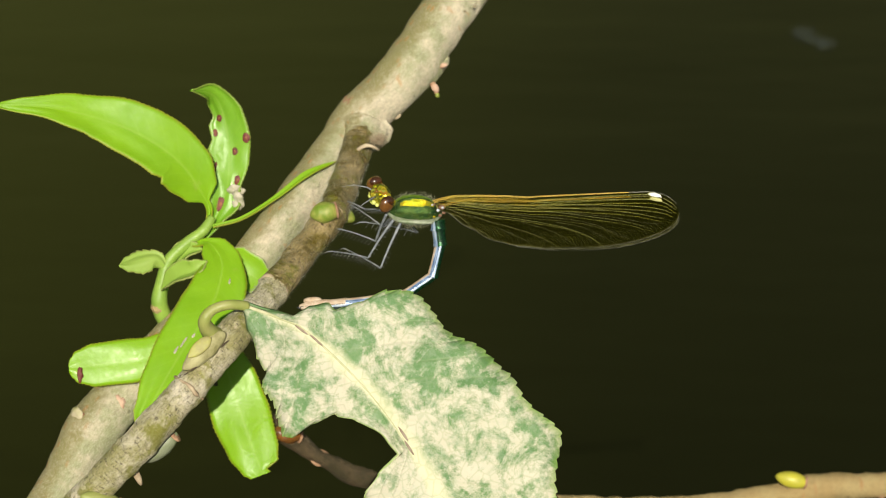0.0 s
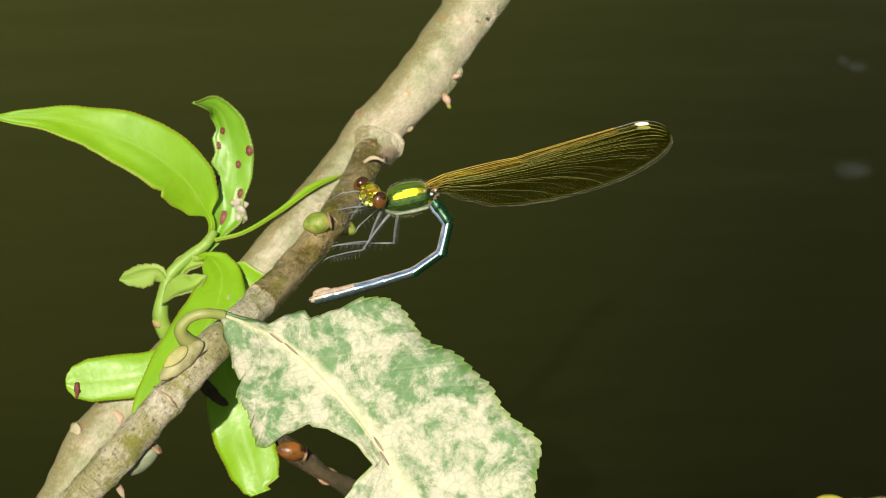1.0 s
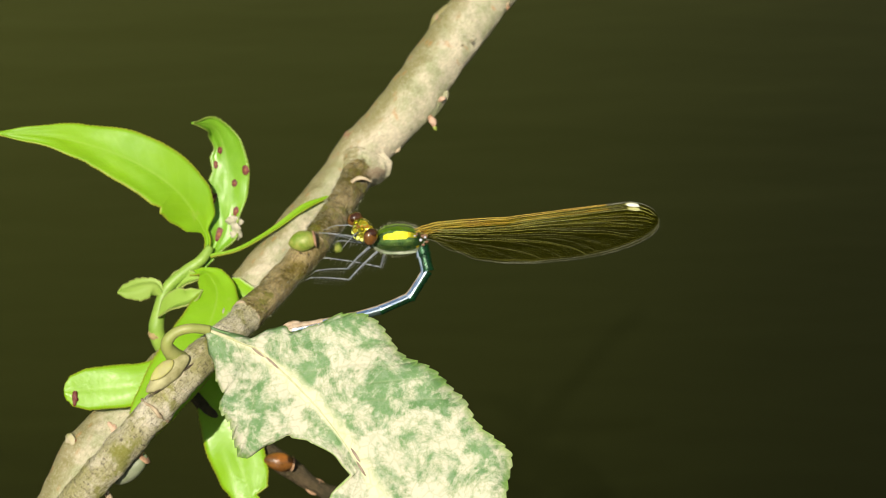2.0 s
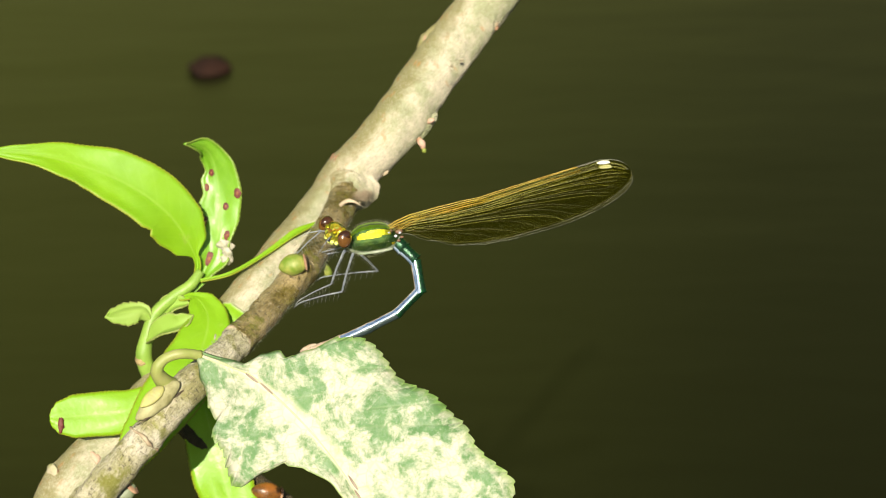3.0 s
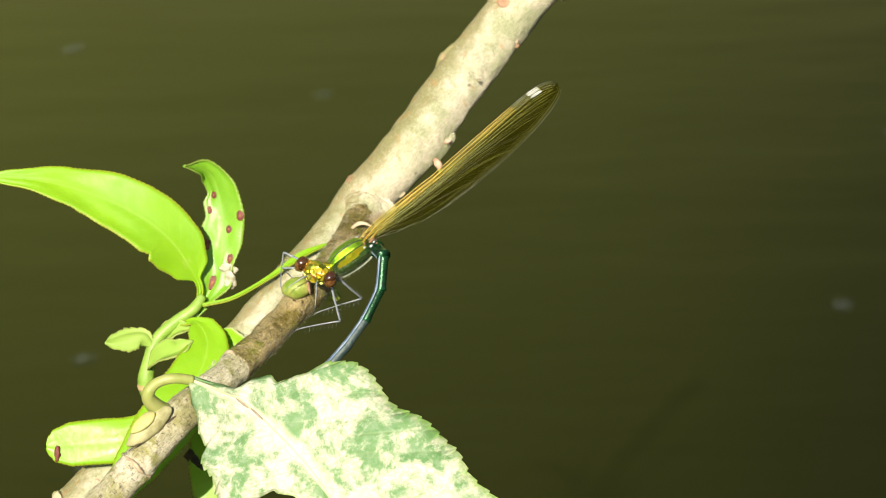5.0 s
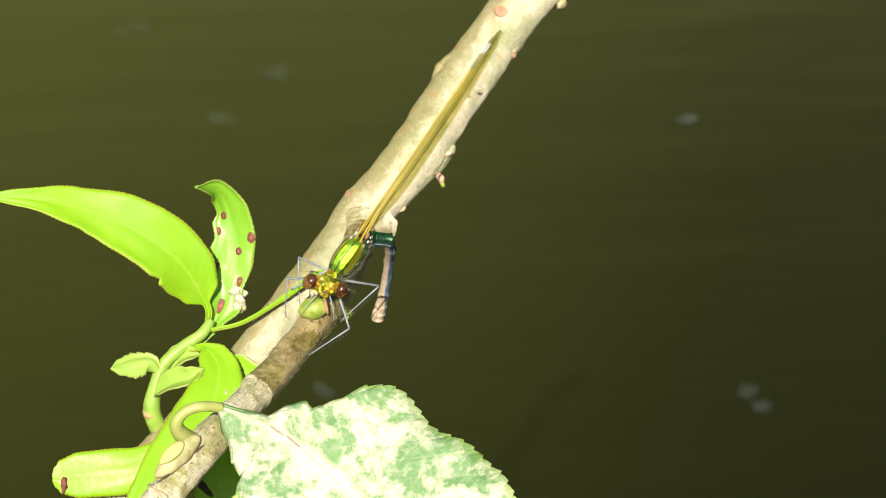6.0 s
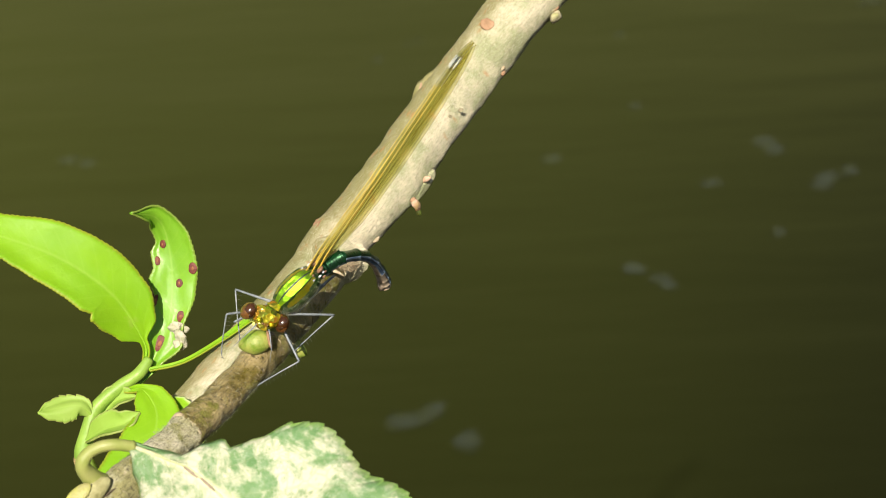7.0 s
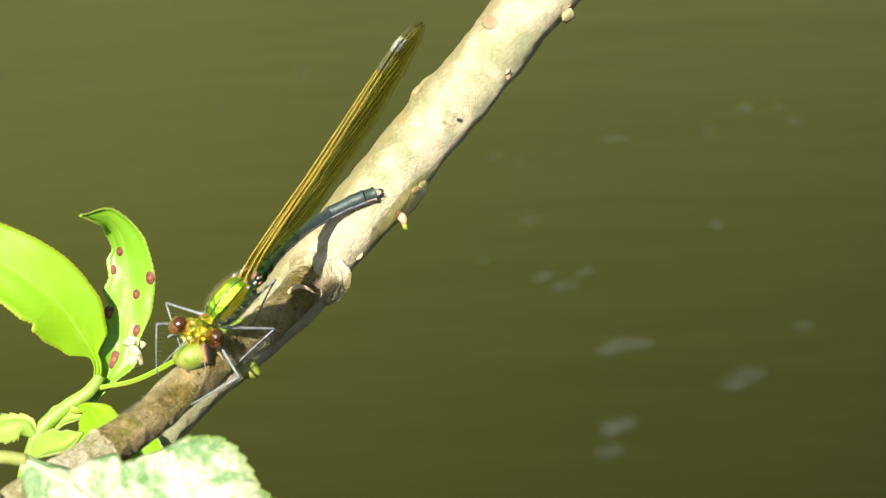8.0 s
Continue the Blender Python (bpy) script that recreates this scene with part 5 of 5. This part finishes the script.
# ---------------------------------------------------------------- what drifts on the water
def flakes():
    """Flecks of foam and scum that the stream carries past, as one raft of bits."""
    bm = bmesh.new()
    rng = random.Random(21)
    spots = [(0.23, 1.18), (1.50, 1.20), (1.50, 1.05), (2.13, 1.29), (4.84, 0.89), (5.94, 1.51), (6.02, 1.49), (6.08, 1.35), (6.07, 1.27), (6.13, 1.27), (5.96, 0.96), (6.14, 0.88), (6.15, 0.85), (8.63, 1.35), (8.54, 1.23), (8.73, 1.16), (8.70, 1.07), (8.80, 0.88), (8.89, 0.85), (8.91, 0.84), (8.99, 1.40), (9.35, 1.36), (9.50, 1.36), (9.46, 1.29), (9.53, 1.30), (9.43, 1.12), (9.32, 0.93), (9.34, 0.90), (9.81, 2.15), (10.45, 1.67), (10.52, 1.73), (10.60, 1.74), (10.64, 1.84), (10.68, 1.77), (10.56, 1.33), (10.74, 1.23), (10.62, 1.20), (10.71, 1.12), (10.65, 1.05), (10.09, 2.14)]
    more = [(rng.uniform(4.5, 10.8), rng.uniform(0.7, 2.8)) for k in range(150)]
    lay = bm.loops.layers.uv.verify()
    for n, (x, y) in enumerate(spots + more):
        big = rng.uniform(0.009, 0.016) * (1.0 if n < len(spots) else 0.75)
        for j in range(rng.randint(1, 3)):
            c = Vector((x + rng.gauss(0, big * 0.7), y + rng.gauss(0, big * 0.9), 0.0006 + 0.0004 * j))
            turn, wide = rng.uniform(-0.5, 0.5), rng.uniform(0.5, 1.0)
            mid = bm.verts.new(c)
            ring = []
            for k in range(14):
                a = 2 * math.pi * k / 14
                r = big * rng.uniform(0.75, 1.15)
                ring.append(bm.verts.new(c + Vector((math.cos(a + turn) * r * wide, math.sin(a + turn) * r, 0))))
            for k in range(14):
                f = bm.faces.new((mid, ring[k], ring[(k + 1) % 14]))
                for lp, q in zip(f.loops, ((0, 0), (math.cos(k / 7 * math.pi), math.sin(k / 7 * math.pi)), (math.cos((k + 1) / 7 * math.pi), math.sin((k + 1) / 7 * math.pi)))):
                    lp[lay].uv = q
    ob = part("foam", bm, FOAM)
    return tagged(ob, "pale grey foam flecks drifting on the river", "foam", kind="stuff")


def float_leaf():
    """A long dry leaf that floats past."""
    top = thing("floating_leaf", "long dry yellow-brown leaf floating on the river", "leaf")
    spine = [(10, 976, 2), (24, 950, 3), (40, 925, 3), (60, 848, 3), (82, 780, 2.5)]
    spine = [(x - 45, y - 880, z) for x, y, z in spine]
    b = Blade(spine, (0, 0, 1), [(0, 0.5), (0.25, 2.2), (0.45, 6), (0.7, 8), (0.9, 5), (1, 0.4)], [(0, 0.5), (0.25, 2.2), (0.45, 6), (0.7, 8), (0.9, 5), (1, 0.4)], cup=0.2, wave=2, tooth=0.2)
    leaf(b, STRAW, top, rib=STRAW, rib_r=0.8, thick=0.6, name="blade")
    return top


def husk(name, label, size, skin):
    bm = bmesh.new()
    ball(bm, (0, 0, size * 0.15), (size * 0.95, size * 0.9, size * 0.45), None, 18, rough=size * 0.3, grain=0.6 / size, squeeze=lambda u: 1 - 0.4 * u * u)
    return tagged(part(name, bm, skin), label, "debris")


FLAKES, FLOAT = flakes(), float_leaf()
DARK_BIT = husk("floating_husk", "dark brown seed husk floating on the river", 0.017, HUSK)
TAN_BIT = husk("floating_scrap", "small orange-brown scrap floating on the river", 0.007, BUD_ORANGE)


# ---------------------------------------------------------------- movement
def body_rows():
    return [
        (0, pose(-0.00089, 0.23817, 0.33543, 11.4, -9.2, -176.9)),
        (0.5, pose(-0.00122, 0.23909, 0.33724, 0.6, -1.8, -169.8)),
        (1, pose(-0.00091, 0.23966, 0.33835, -2.5, 1.5, -165.0)),
        (1.5, pose(0.00006, 0.23826, 0.33560, -9.2, -5.0, -166.2)),
        (1.7, pose(0.00106, 0.23767, 0.33445, -7.1, -9.8, -168.1)),
        (2.8, pose(-0.00193, 0.23955, 0.33814, -5.9, -0.7, -168.2)),
        (3, pose(-0.00224, 0.23968, 0.33840, -7.3, -0.8, -166.9)),
        (3.5, pose(-0.00234, 0.23990, 0.33882, -9.4, 1.9, -164.4)),
        (4, pose(-0.00277, 0.24032, 0.33964, -6.2, 6.3, -159.9)),
        (4.5, pose(-0.00605, 0.23977, 0.33728, -3.4, 12.1, -155.9)),
        (4.7, pose(-0.00549, 0.24068, 0.33823, -20.2, 17.2, -153.7)),
        (5.8, pose(-0.00999, 0.24419, 0.34115, -41.4, 37.3, -144.7)),
        (6, pose(-0.00965, 0.24409, 0.34094, -40.6, 39.4, -144.0)),
        (6.5, pose(-0.01016, 0.24389, 0.34056, -33.4, 39.7, -144.7)),
        (7, pose(-0.00921, 0.24369, 0.34028, -47.3, 32.3, -148.2)),
        (7.5, pose(-0.01033, 0.24438, 0.34019, -46.0, 37.5, -142.9)),
        (8, pose(-0.01059, 0.24448, 0.34017, -46.9, 36.0, -142.0))]


CURLS = {}


def dense(times, values):
    """The values at every tenth of a second, on a smooth curve through the rows given."""
    t, v = np.array(times), np.array(values, float)
    slope = np.zeros_like(v)
    slope[1:-1] = (v[2:] - v[:-2]) / (t[2:] - t[:-2])[:, None]
    out = []
    for k in range(81):
        now = k / 10
        i = min(max(int(np.searchsorted(t, now, "right")) - 1, 0), len(t) - 2)
        h = t[i + 1] - t[i]
        u = (now - t[i]) / h
        out.append((now, (2 * u**3 - 3 * u**2 + 1) * v[i] + (u**3 - 2 * u**2 + u) * h * slope[i] + (3 * u**2 - 2 * u**3) * v[i + 1] + (u**3 - u**2) * h * slope[i + 1]))
    return out


def dense_poses(rows):
    """The same for poses."""
    values, last = [], None
    for _, m in rows:
        q = m.to_quaternion()
        if last is not None:
            q.make_compatible(last)
        last = q
        values.append([*m.translation, *q])
    return [(t, Matrix.LocRotScale(Vector(v[:3]), Quaternion(v[3:]).normalized(), None)) for t, v in dense([t for t, _ in rows], values)]


def curl(t, *pts):
    """The abdomen's run at a time, in the insect's space (mm), from its root."""
    CURLS[t] = [(-0.5, 0.0, -2.2), *pts]


def segment_rows():
    """Poses of the ten rings along the run, end to end."""
    rows = [[] for _ in SEGMENTS]
    keys = sorted(CURLS.items())
    for t, flat in dense([t for t, _ in keys], [[c for q in pts for c in q] for _, pts in keys]):
        p, run = spline(flat.reshape(-1, 3), 120)
        ext = p[-1] - p[-2]
        ext /= np.linalg.norm(ext)

        def on(d):
            if d > run[-1]:
                return Vector(p[-1] + ext * (d - run[-1]))
            return Vector([np.interp(d, run, p[:, k]) for k in range(3)])

        d, up = 0.0, Vector((-0.7, 0, 0.7))
        for k, (length, _) in enumerate(SEGMENTS):
            a, b = on(d), on(d + length)
            x = (b - a).normalized()
            up = (up - x * up.dot(x)).normalized()
            rows[k].append((t, Matrix.Translation(a * MM) @ toward(x, up).to_4x4()))
            nxt = (on(d + length + 0.5) - on(d + length)).normalized()
            up = x.rotation_difference(nxt) @ up
            d += length
    return rows


def wing_pose(root, lift, yaw, twist):
    """A wing that points back, lifted and swung to the left by degrees; twist turns its leading edge to its left."""
    a, b = radians(lift), radians(yaw)
    x = Vector((-math.cos(a) * math.cos(b), math.sin(b), math.sin(a) * math.cos(b)))
    z = Vector((0, 0, 1))
    z = (z - x * z.dot(x)).normalized()
    z = Matrix.Rotation(radians(twist), 3, x) @ z
    return Matrix.Translation(mm3(root)) @ Matrix((x, z.cross(x), z)).transposed().to_4x4()


def knee(hip, foot, upper, lower, hint):
    """Where a two-piece limb bends."""
    way = foot - hip
    d = min(max(way.length, abs(upper - lower) + 0.05), (upper + lower) * 0.995)
    e = way.normalized()
    h = (hint - e * hint.dot(e)).normalized()
    a = (upper**2 - lower**2 + d * d) / (2 * d)
    return hip + e * a + h * math.sqrt(max(0.0, upper**2 - a * a))


# each leg's foothold on the stem (mm, world) and the way its knee bends (insect's space), time by time
LEGS = dict(
    L1=[(0, (-14.58, 240.58, 330.74), (-3.5, -0.7, -3.1)), (1, (-14.15, 241.68, 329.20), (-1.5, 1.1, -2.4)), (3, (-15.92, 239.09, 328.16), (-2.2, 0.6, -1.9)), (4, (-15.89, 238.92, 328.32), (-1.9, 0.9, -2.1)),
        (6.5, (-16.57, 237.83, 327.80), (-0.7, 4.1, -0.6)), (7, (-16.09, 238.23, 328.50), (-0.9, 3.9, 0.7)), (8, (-16.11, 238.02, 328.55), (-0.95, 4.1, 0.25))],
    L2=[(0, (-15.69, 238.83, 328.14), (-1.4, 1.7, -3.4)), (1, (-15.45, 239.58, 328.21), (-0.5, 2.4, -2.5)), (3, (-15.77, 239.05, 328.02), (-2.5, 0.6, -2.3)), (4, (-15.62, 239.66, 328.14), (-3.3, 0.7, -3.0)),
        (6.5, (-12.49, 245.45, 329.76), (-3.6, 1.5, -1.2)), (7, (-13.13, 246.10, 329.36), (-3.5, 1.3, -0.7)), (8, (-13.56, 243.78, 330.27), (-4.0, 1.0, -2.2))],
    L3=[(0, (-13.63, 239.99, 328.06), (-0.7, 2.3, -2.1)), (1, (-14.50, 240.66, 329.68), (-4.2, -0.7, -3.1)), (3, (-13.27, 243.40, 329.80), (-6.2, -0.5, -1.8)), (4, (-13.58, 244.06, 329.62), (-6.1, -0.6, -1.2)),
        (6.5, (-13.46, 249.60, 332.00), (-4.8, 0.2, 0.3)), (8, (-13.46, 250.28, 332.39), (-4.6, 0.3, 0.85))],
    R1=[(0, (-14.40, 247.21, 331.95), (0.6, -2.7, -1.2)), (1, (-15.36, 245.48, 332.36), (0.6, -2.7, -1.2)), (4, (-17.50, 243.00, 332.30), (0.4, -2.2, 1.2)), (6.5, (-20.07, 240.01, 331.84), (0.3, -1.7, 3.2)), (8, (-19.61, 238.83, 331.60), (0.1, -1.5, 3.0))],
    R2=[(0, (-13.09, 246.98, 331.37), (0.6, -2.7, -1.2)), (4, (-15.80, 246.20, 331.60), (1.2, -2.0, -1.6)), (6.5, (-18.96, 244.97, 330.86), (2.2, -1.2, -1.8)), (8, (-18.96, 244.97, 330.86), (2.2, -1.2, -1.8))],
    R3=[(0, (-11.56, 244.51, 329.74), (0.6, -2.7, -1.2)), (4, (-13.60, 248.60, 332.20), (1.2, -2.0, -1.6)), (6.5, (-15.02, 251.01, 333.76), (2.2, -1.2, -1.8)), (8, (-15.02, 251.01, 333.76), (2.2, -1.2, -1.8))])


def motions():
    """All that moves, from the clip's start to its end."""
    poses = dense_poses(body_rows())
    walk(BUG["thing"], poses)
    curl(0, (-1.43, 0.78, -7.58), (1.21, 1.59, -11.85), (10.22, 0.74, -15.02), (19.77, -0.72, -17.19))
    curl(0.5, (-1.12, 1.99, -6.63), (2.50, 2.93, -9.93), (9.50, 2.01, -12.05), (19.52, 0.45, -14.66))
    curl(1, (-2.13, 2.35, -5.77), (1.50, 3.62, -9.52), (10.09, 2.22, -12.01), (21.14, -0.13, -14.54))
    curl(1.5, (-1.24, 2.57, -5.40), (2.55, 3.49, -8.37), (9.98, 2.49, -11.25), (20.43, 0.32, -14.31))
    curl(1.7, (-0.68, 1.93, -5.29), (2.43, 2.97, -8.45), (9.92, 2.08, -11.81), (20.40, 0.18, -15.58))
    curl(2.8, (-3.59, 2.85, -5.60), (-1.93, 4.73, -9.05), (4.04, 5.50, -12.31), (12.72, 5.70, -15.64))
    curl(3, (-3.42, 2.84, -5.25), (-1.72, 4.77, -8.67), (4.05, 5.32, -11.61), (13.56, 5.42, -15.31))
    curl(3.5, (-2.72, 3.02, -5.16), (-0.43, 4.63, -8.10), (4.92, 5.11, -10.75), (16.05, 4.85, -14.60))
    curl(4, (-1.50, 2.85, -5.57), (1.55, 4.12, -8.67), (9.43, 3.55, -11.41), (20.76, 1.46, -13.62))
    curl(4.5, (-3.47, 4.28, -1.92), (-1.31, 6.78, -3.98), (6.10, 7.07, -6.34), (15.81, 6.22, -8.67))
    curl(4.7, (-0.70, 3.67, -0.67), (2.77, 7.42, -0.96), (9.68, 8.90, -2.41), (18.32, 9.53, -3.78))
    curl(5.8, (-2.10, 2.30, -2.70), (-0.00, 1.92, -12.57), (4.15, 2.94, -20.11), (7.70, 3.66, -24.80))
    curl(6, (-2.23, 2.45, -2.74), (-0.66, 2.17, -12.50), (2.74, 2.73, -19.81), (5.70, 3.15, -24.32))
    curl(6.5, (-3.05, 1.60, -2.86), (-3.26, 0.88, -12.47), (-1.27, 0.31, -20.96), (1.29, -0.34, -26.70))
    curl(7, (-3.71, 0.67, -2.20), (-6.72, 0.31, -11.32), (-7.20, 0.71, -20.05), (-6.61, 1.05, -26.75))
    curl(7.5, (-4.51, 0.72, -2.05), (-9.33, -0.52, -9.55), (-13.04, -0.77, -18.55), (-14.97, 0.13, -24.15))
    curl(8, (-5.24, -2.61, -8.70), (-11.29, -4.85, -16.69), (-16.53, -2.99, -17.43), (-19.90, -1.08, -18.88))
    for seg, rows in zip(BUG["segments"], segment_rows()):
        walk(seg, rows)
    # the head turns on its neck
    turns = [(0, -25, 17, 18), (1, -10, 17, 22), (3, -4, 19, 27), (4, -12, 19, 23), (4.5, -14, 21, 23), (6.5, -33, 13, 17), (7, -32, 15, 20), (8, -33, 12, 20)]
    walk(BUG["head"], [(t, pose(0.00742, 0.00027, 0.00034, a, b, c)) for t, a, b, c in turns])
    # wings, shut
    shut = [(0, 12.6, 10.4), (0.5, 16.0, 12.1), (1, 16.2, 13.0), (1.5, 15.7, 14.4), (1.7, 17.9, 12.9), (2.8, 14.3, 6.4), (3, 17.9, 6.1), (3.5, 15.9, 7.3), (4, 17.3, 12.6), (4.5, 11.3, 13.7), (4.7, 16.4, 8.5), (5.8, 9.2, -4.2), (6, 9.4, -2.4), (7, 13.7, -8.9), (7.5, 14.0, -2.6), (8, 16.4, -4.1)]
    roots = ((0.7, 0.35, 0.0), (0.7, -0.35, 0.0), (-0.7, 0.35, -0.25), (-0.7, -0.35, -0.25))
    # wings, flicked open: time, then yaw and twist of fore left, fore right, hind left, hind right
    flick = [(6.3, -1, -8, -3, -8, -1, -8, -2, -8), (6.5, 0, -32, -8, -34, -2, -32, -5, -34), (6.6, 4, -12, -18, -36, -1, -12, -14, -36), (6.7, 14, 6, -21, -38, 8, 4, -16, -36),
             (6.8, 22, 12, -39, -40, 11, 8, -33, -38), (6.9, 36, 16, -53, -42, 14, 10, -40, -40)]
    for k, wg in enumerate(BUG["wings"]):
        fan_yaw, fan_lift = (-0.5, 0.5, -0.4, 0.4)[k], (0.1, 0.08, -0.12, -0.14)[k]
        rows = [(t, wing_pose(roots[k], a + fan_lift, b + fan_yaw, fan_yaw * 2)) for t, a, b in shut]
        order = (0, 1, 2, 3)[k]
        rows += [(row[0], wing_pose(roots[k], 14, row[1 + 2 * order], row[2 + 2 * order])) for row in flick]
        walk(wg, sorted(rows, key=lambda r: r[0]))
    # legs
    for tag, (hip, femur, tibia) in BUG["legs"].items():
        up_rows, low_rows = [], []
        stands = dense([row[0] for row in LEGS[tag]], [[*row[1], *row[2]] for row in LEGS[tag]])
        for (t, m), (_, v) in zip(poses, stands):
            foot = (m.inverted() @ mm3(v[:3])) / MM
            kn = knee(hip, foot, FEMUR[tag[1]], TIBIA[tag[1]] + 1.0, Vector(v[3:]))
            up_rows.append((t, Matrix.Translation(hip * MM) @ toward(kn - hip, (0.3, 0, 1)).to_4x4()))
            low_rows.append((t, Matrix.Translation(kn * MM) @ toward(foot - kn, (0.3, 0, 1)).to_4x4()))
        walk(femur, up_rows)
        walk(tibia, low_rows)
    # the shoot sways
    walk(SHOOT, [
        (0.0, pose(-0.03820, 0.24370, 0.31346, 0.0, -0.5, 0.3)),
        (0.5, pose(-0.03854, 0.24356, 0.31349, 1.3, 0.4, 1.1)),
        (1.0, pose(-0.03843, 0.24350, 0.31379, 1.9, 1.8, 2.7)),
        (1.5, pose(-0.03831, 0.24339, 0.31404, 1.8, 2.7, 3.7)),
        (3.0, pose(-0.03770, 0.24355, 0.31425, 1.8, 4.5, 4.3)),
        (3.5, pose(-0.03802, 0.24338, 0.31404, 2.7, 4.5, 4.2)),
        (4.0, pose(-0.03838, 0.24326, 0.31415, 3.0, 4.3, 5.0)),
        (4.5, pose(-0.03833, 0.24326, 0.31434, 2.0, 3.5, 4.6)),
        (6.0, pose(-0.03826, 0.24297, 0.31440, 4.0, 5.6, 2.4)),
        (6.5, pose(-0.03872, 0.24325, 0.31413, 5.4, 6.2, 4.1)),
        (7.0, pose(-0.03915, 0.24352, 0.31400, 6.9, 7.3, 7.5)),
        (7.5, pose(-0.03886, 0.24375, 0.31385, 6.6, 7.5, 9.4)),
        (8.0, pose(-0.03861, 0.24387, 0.31400, 7.5, 7.3, 8.8))])
    # the stream carries its flotsam
    walk(FLAKES, [(0.0, pose(0, 0, 0)), (4.0, pose(4 * DRIFT, 0, 0)), (8.0, pose(8 * DRIFT, 0, 0))])
    walk(FLOAT, [(0.0, pose(0.031 + 6.7 * 1.52, 0.905, 0)), (8.0, pose(0.031 - 1.3 * 1.52, 0.905, 0))])
    walk(DARK_BIT, [(0.0, pose(-0.09 + 2.9 * 1.8, 1.33, 0)), (8.0, pose(-0.09 - 5.1 * 1.8, 1.33, 0))])
    walk(TAN_BIT, [(0.0, pose(-0.28 + 3.1 * 1.8, 1.38, 0)), (8.0, pose(-0.28 - 4.9 * 1.8, 1.38, 0))])


motions()
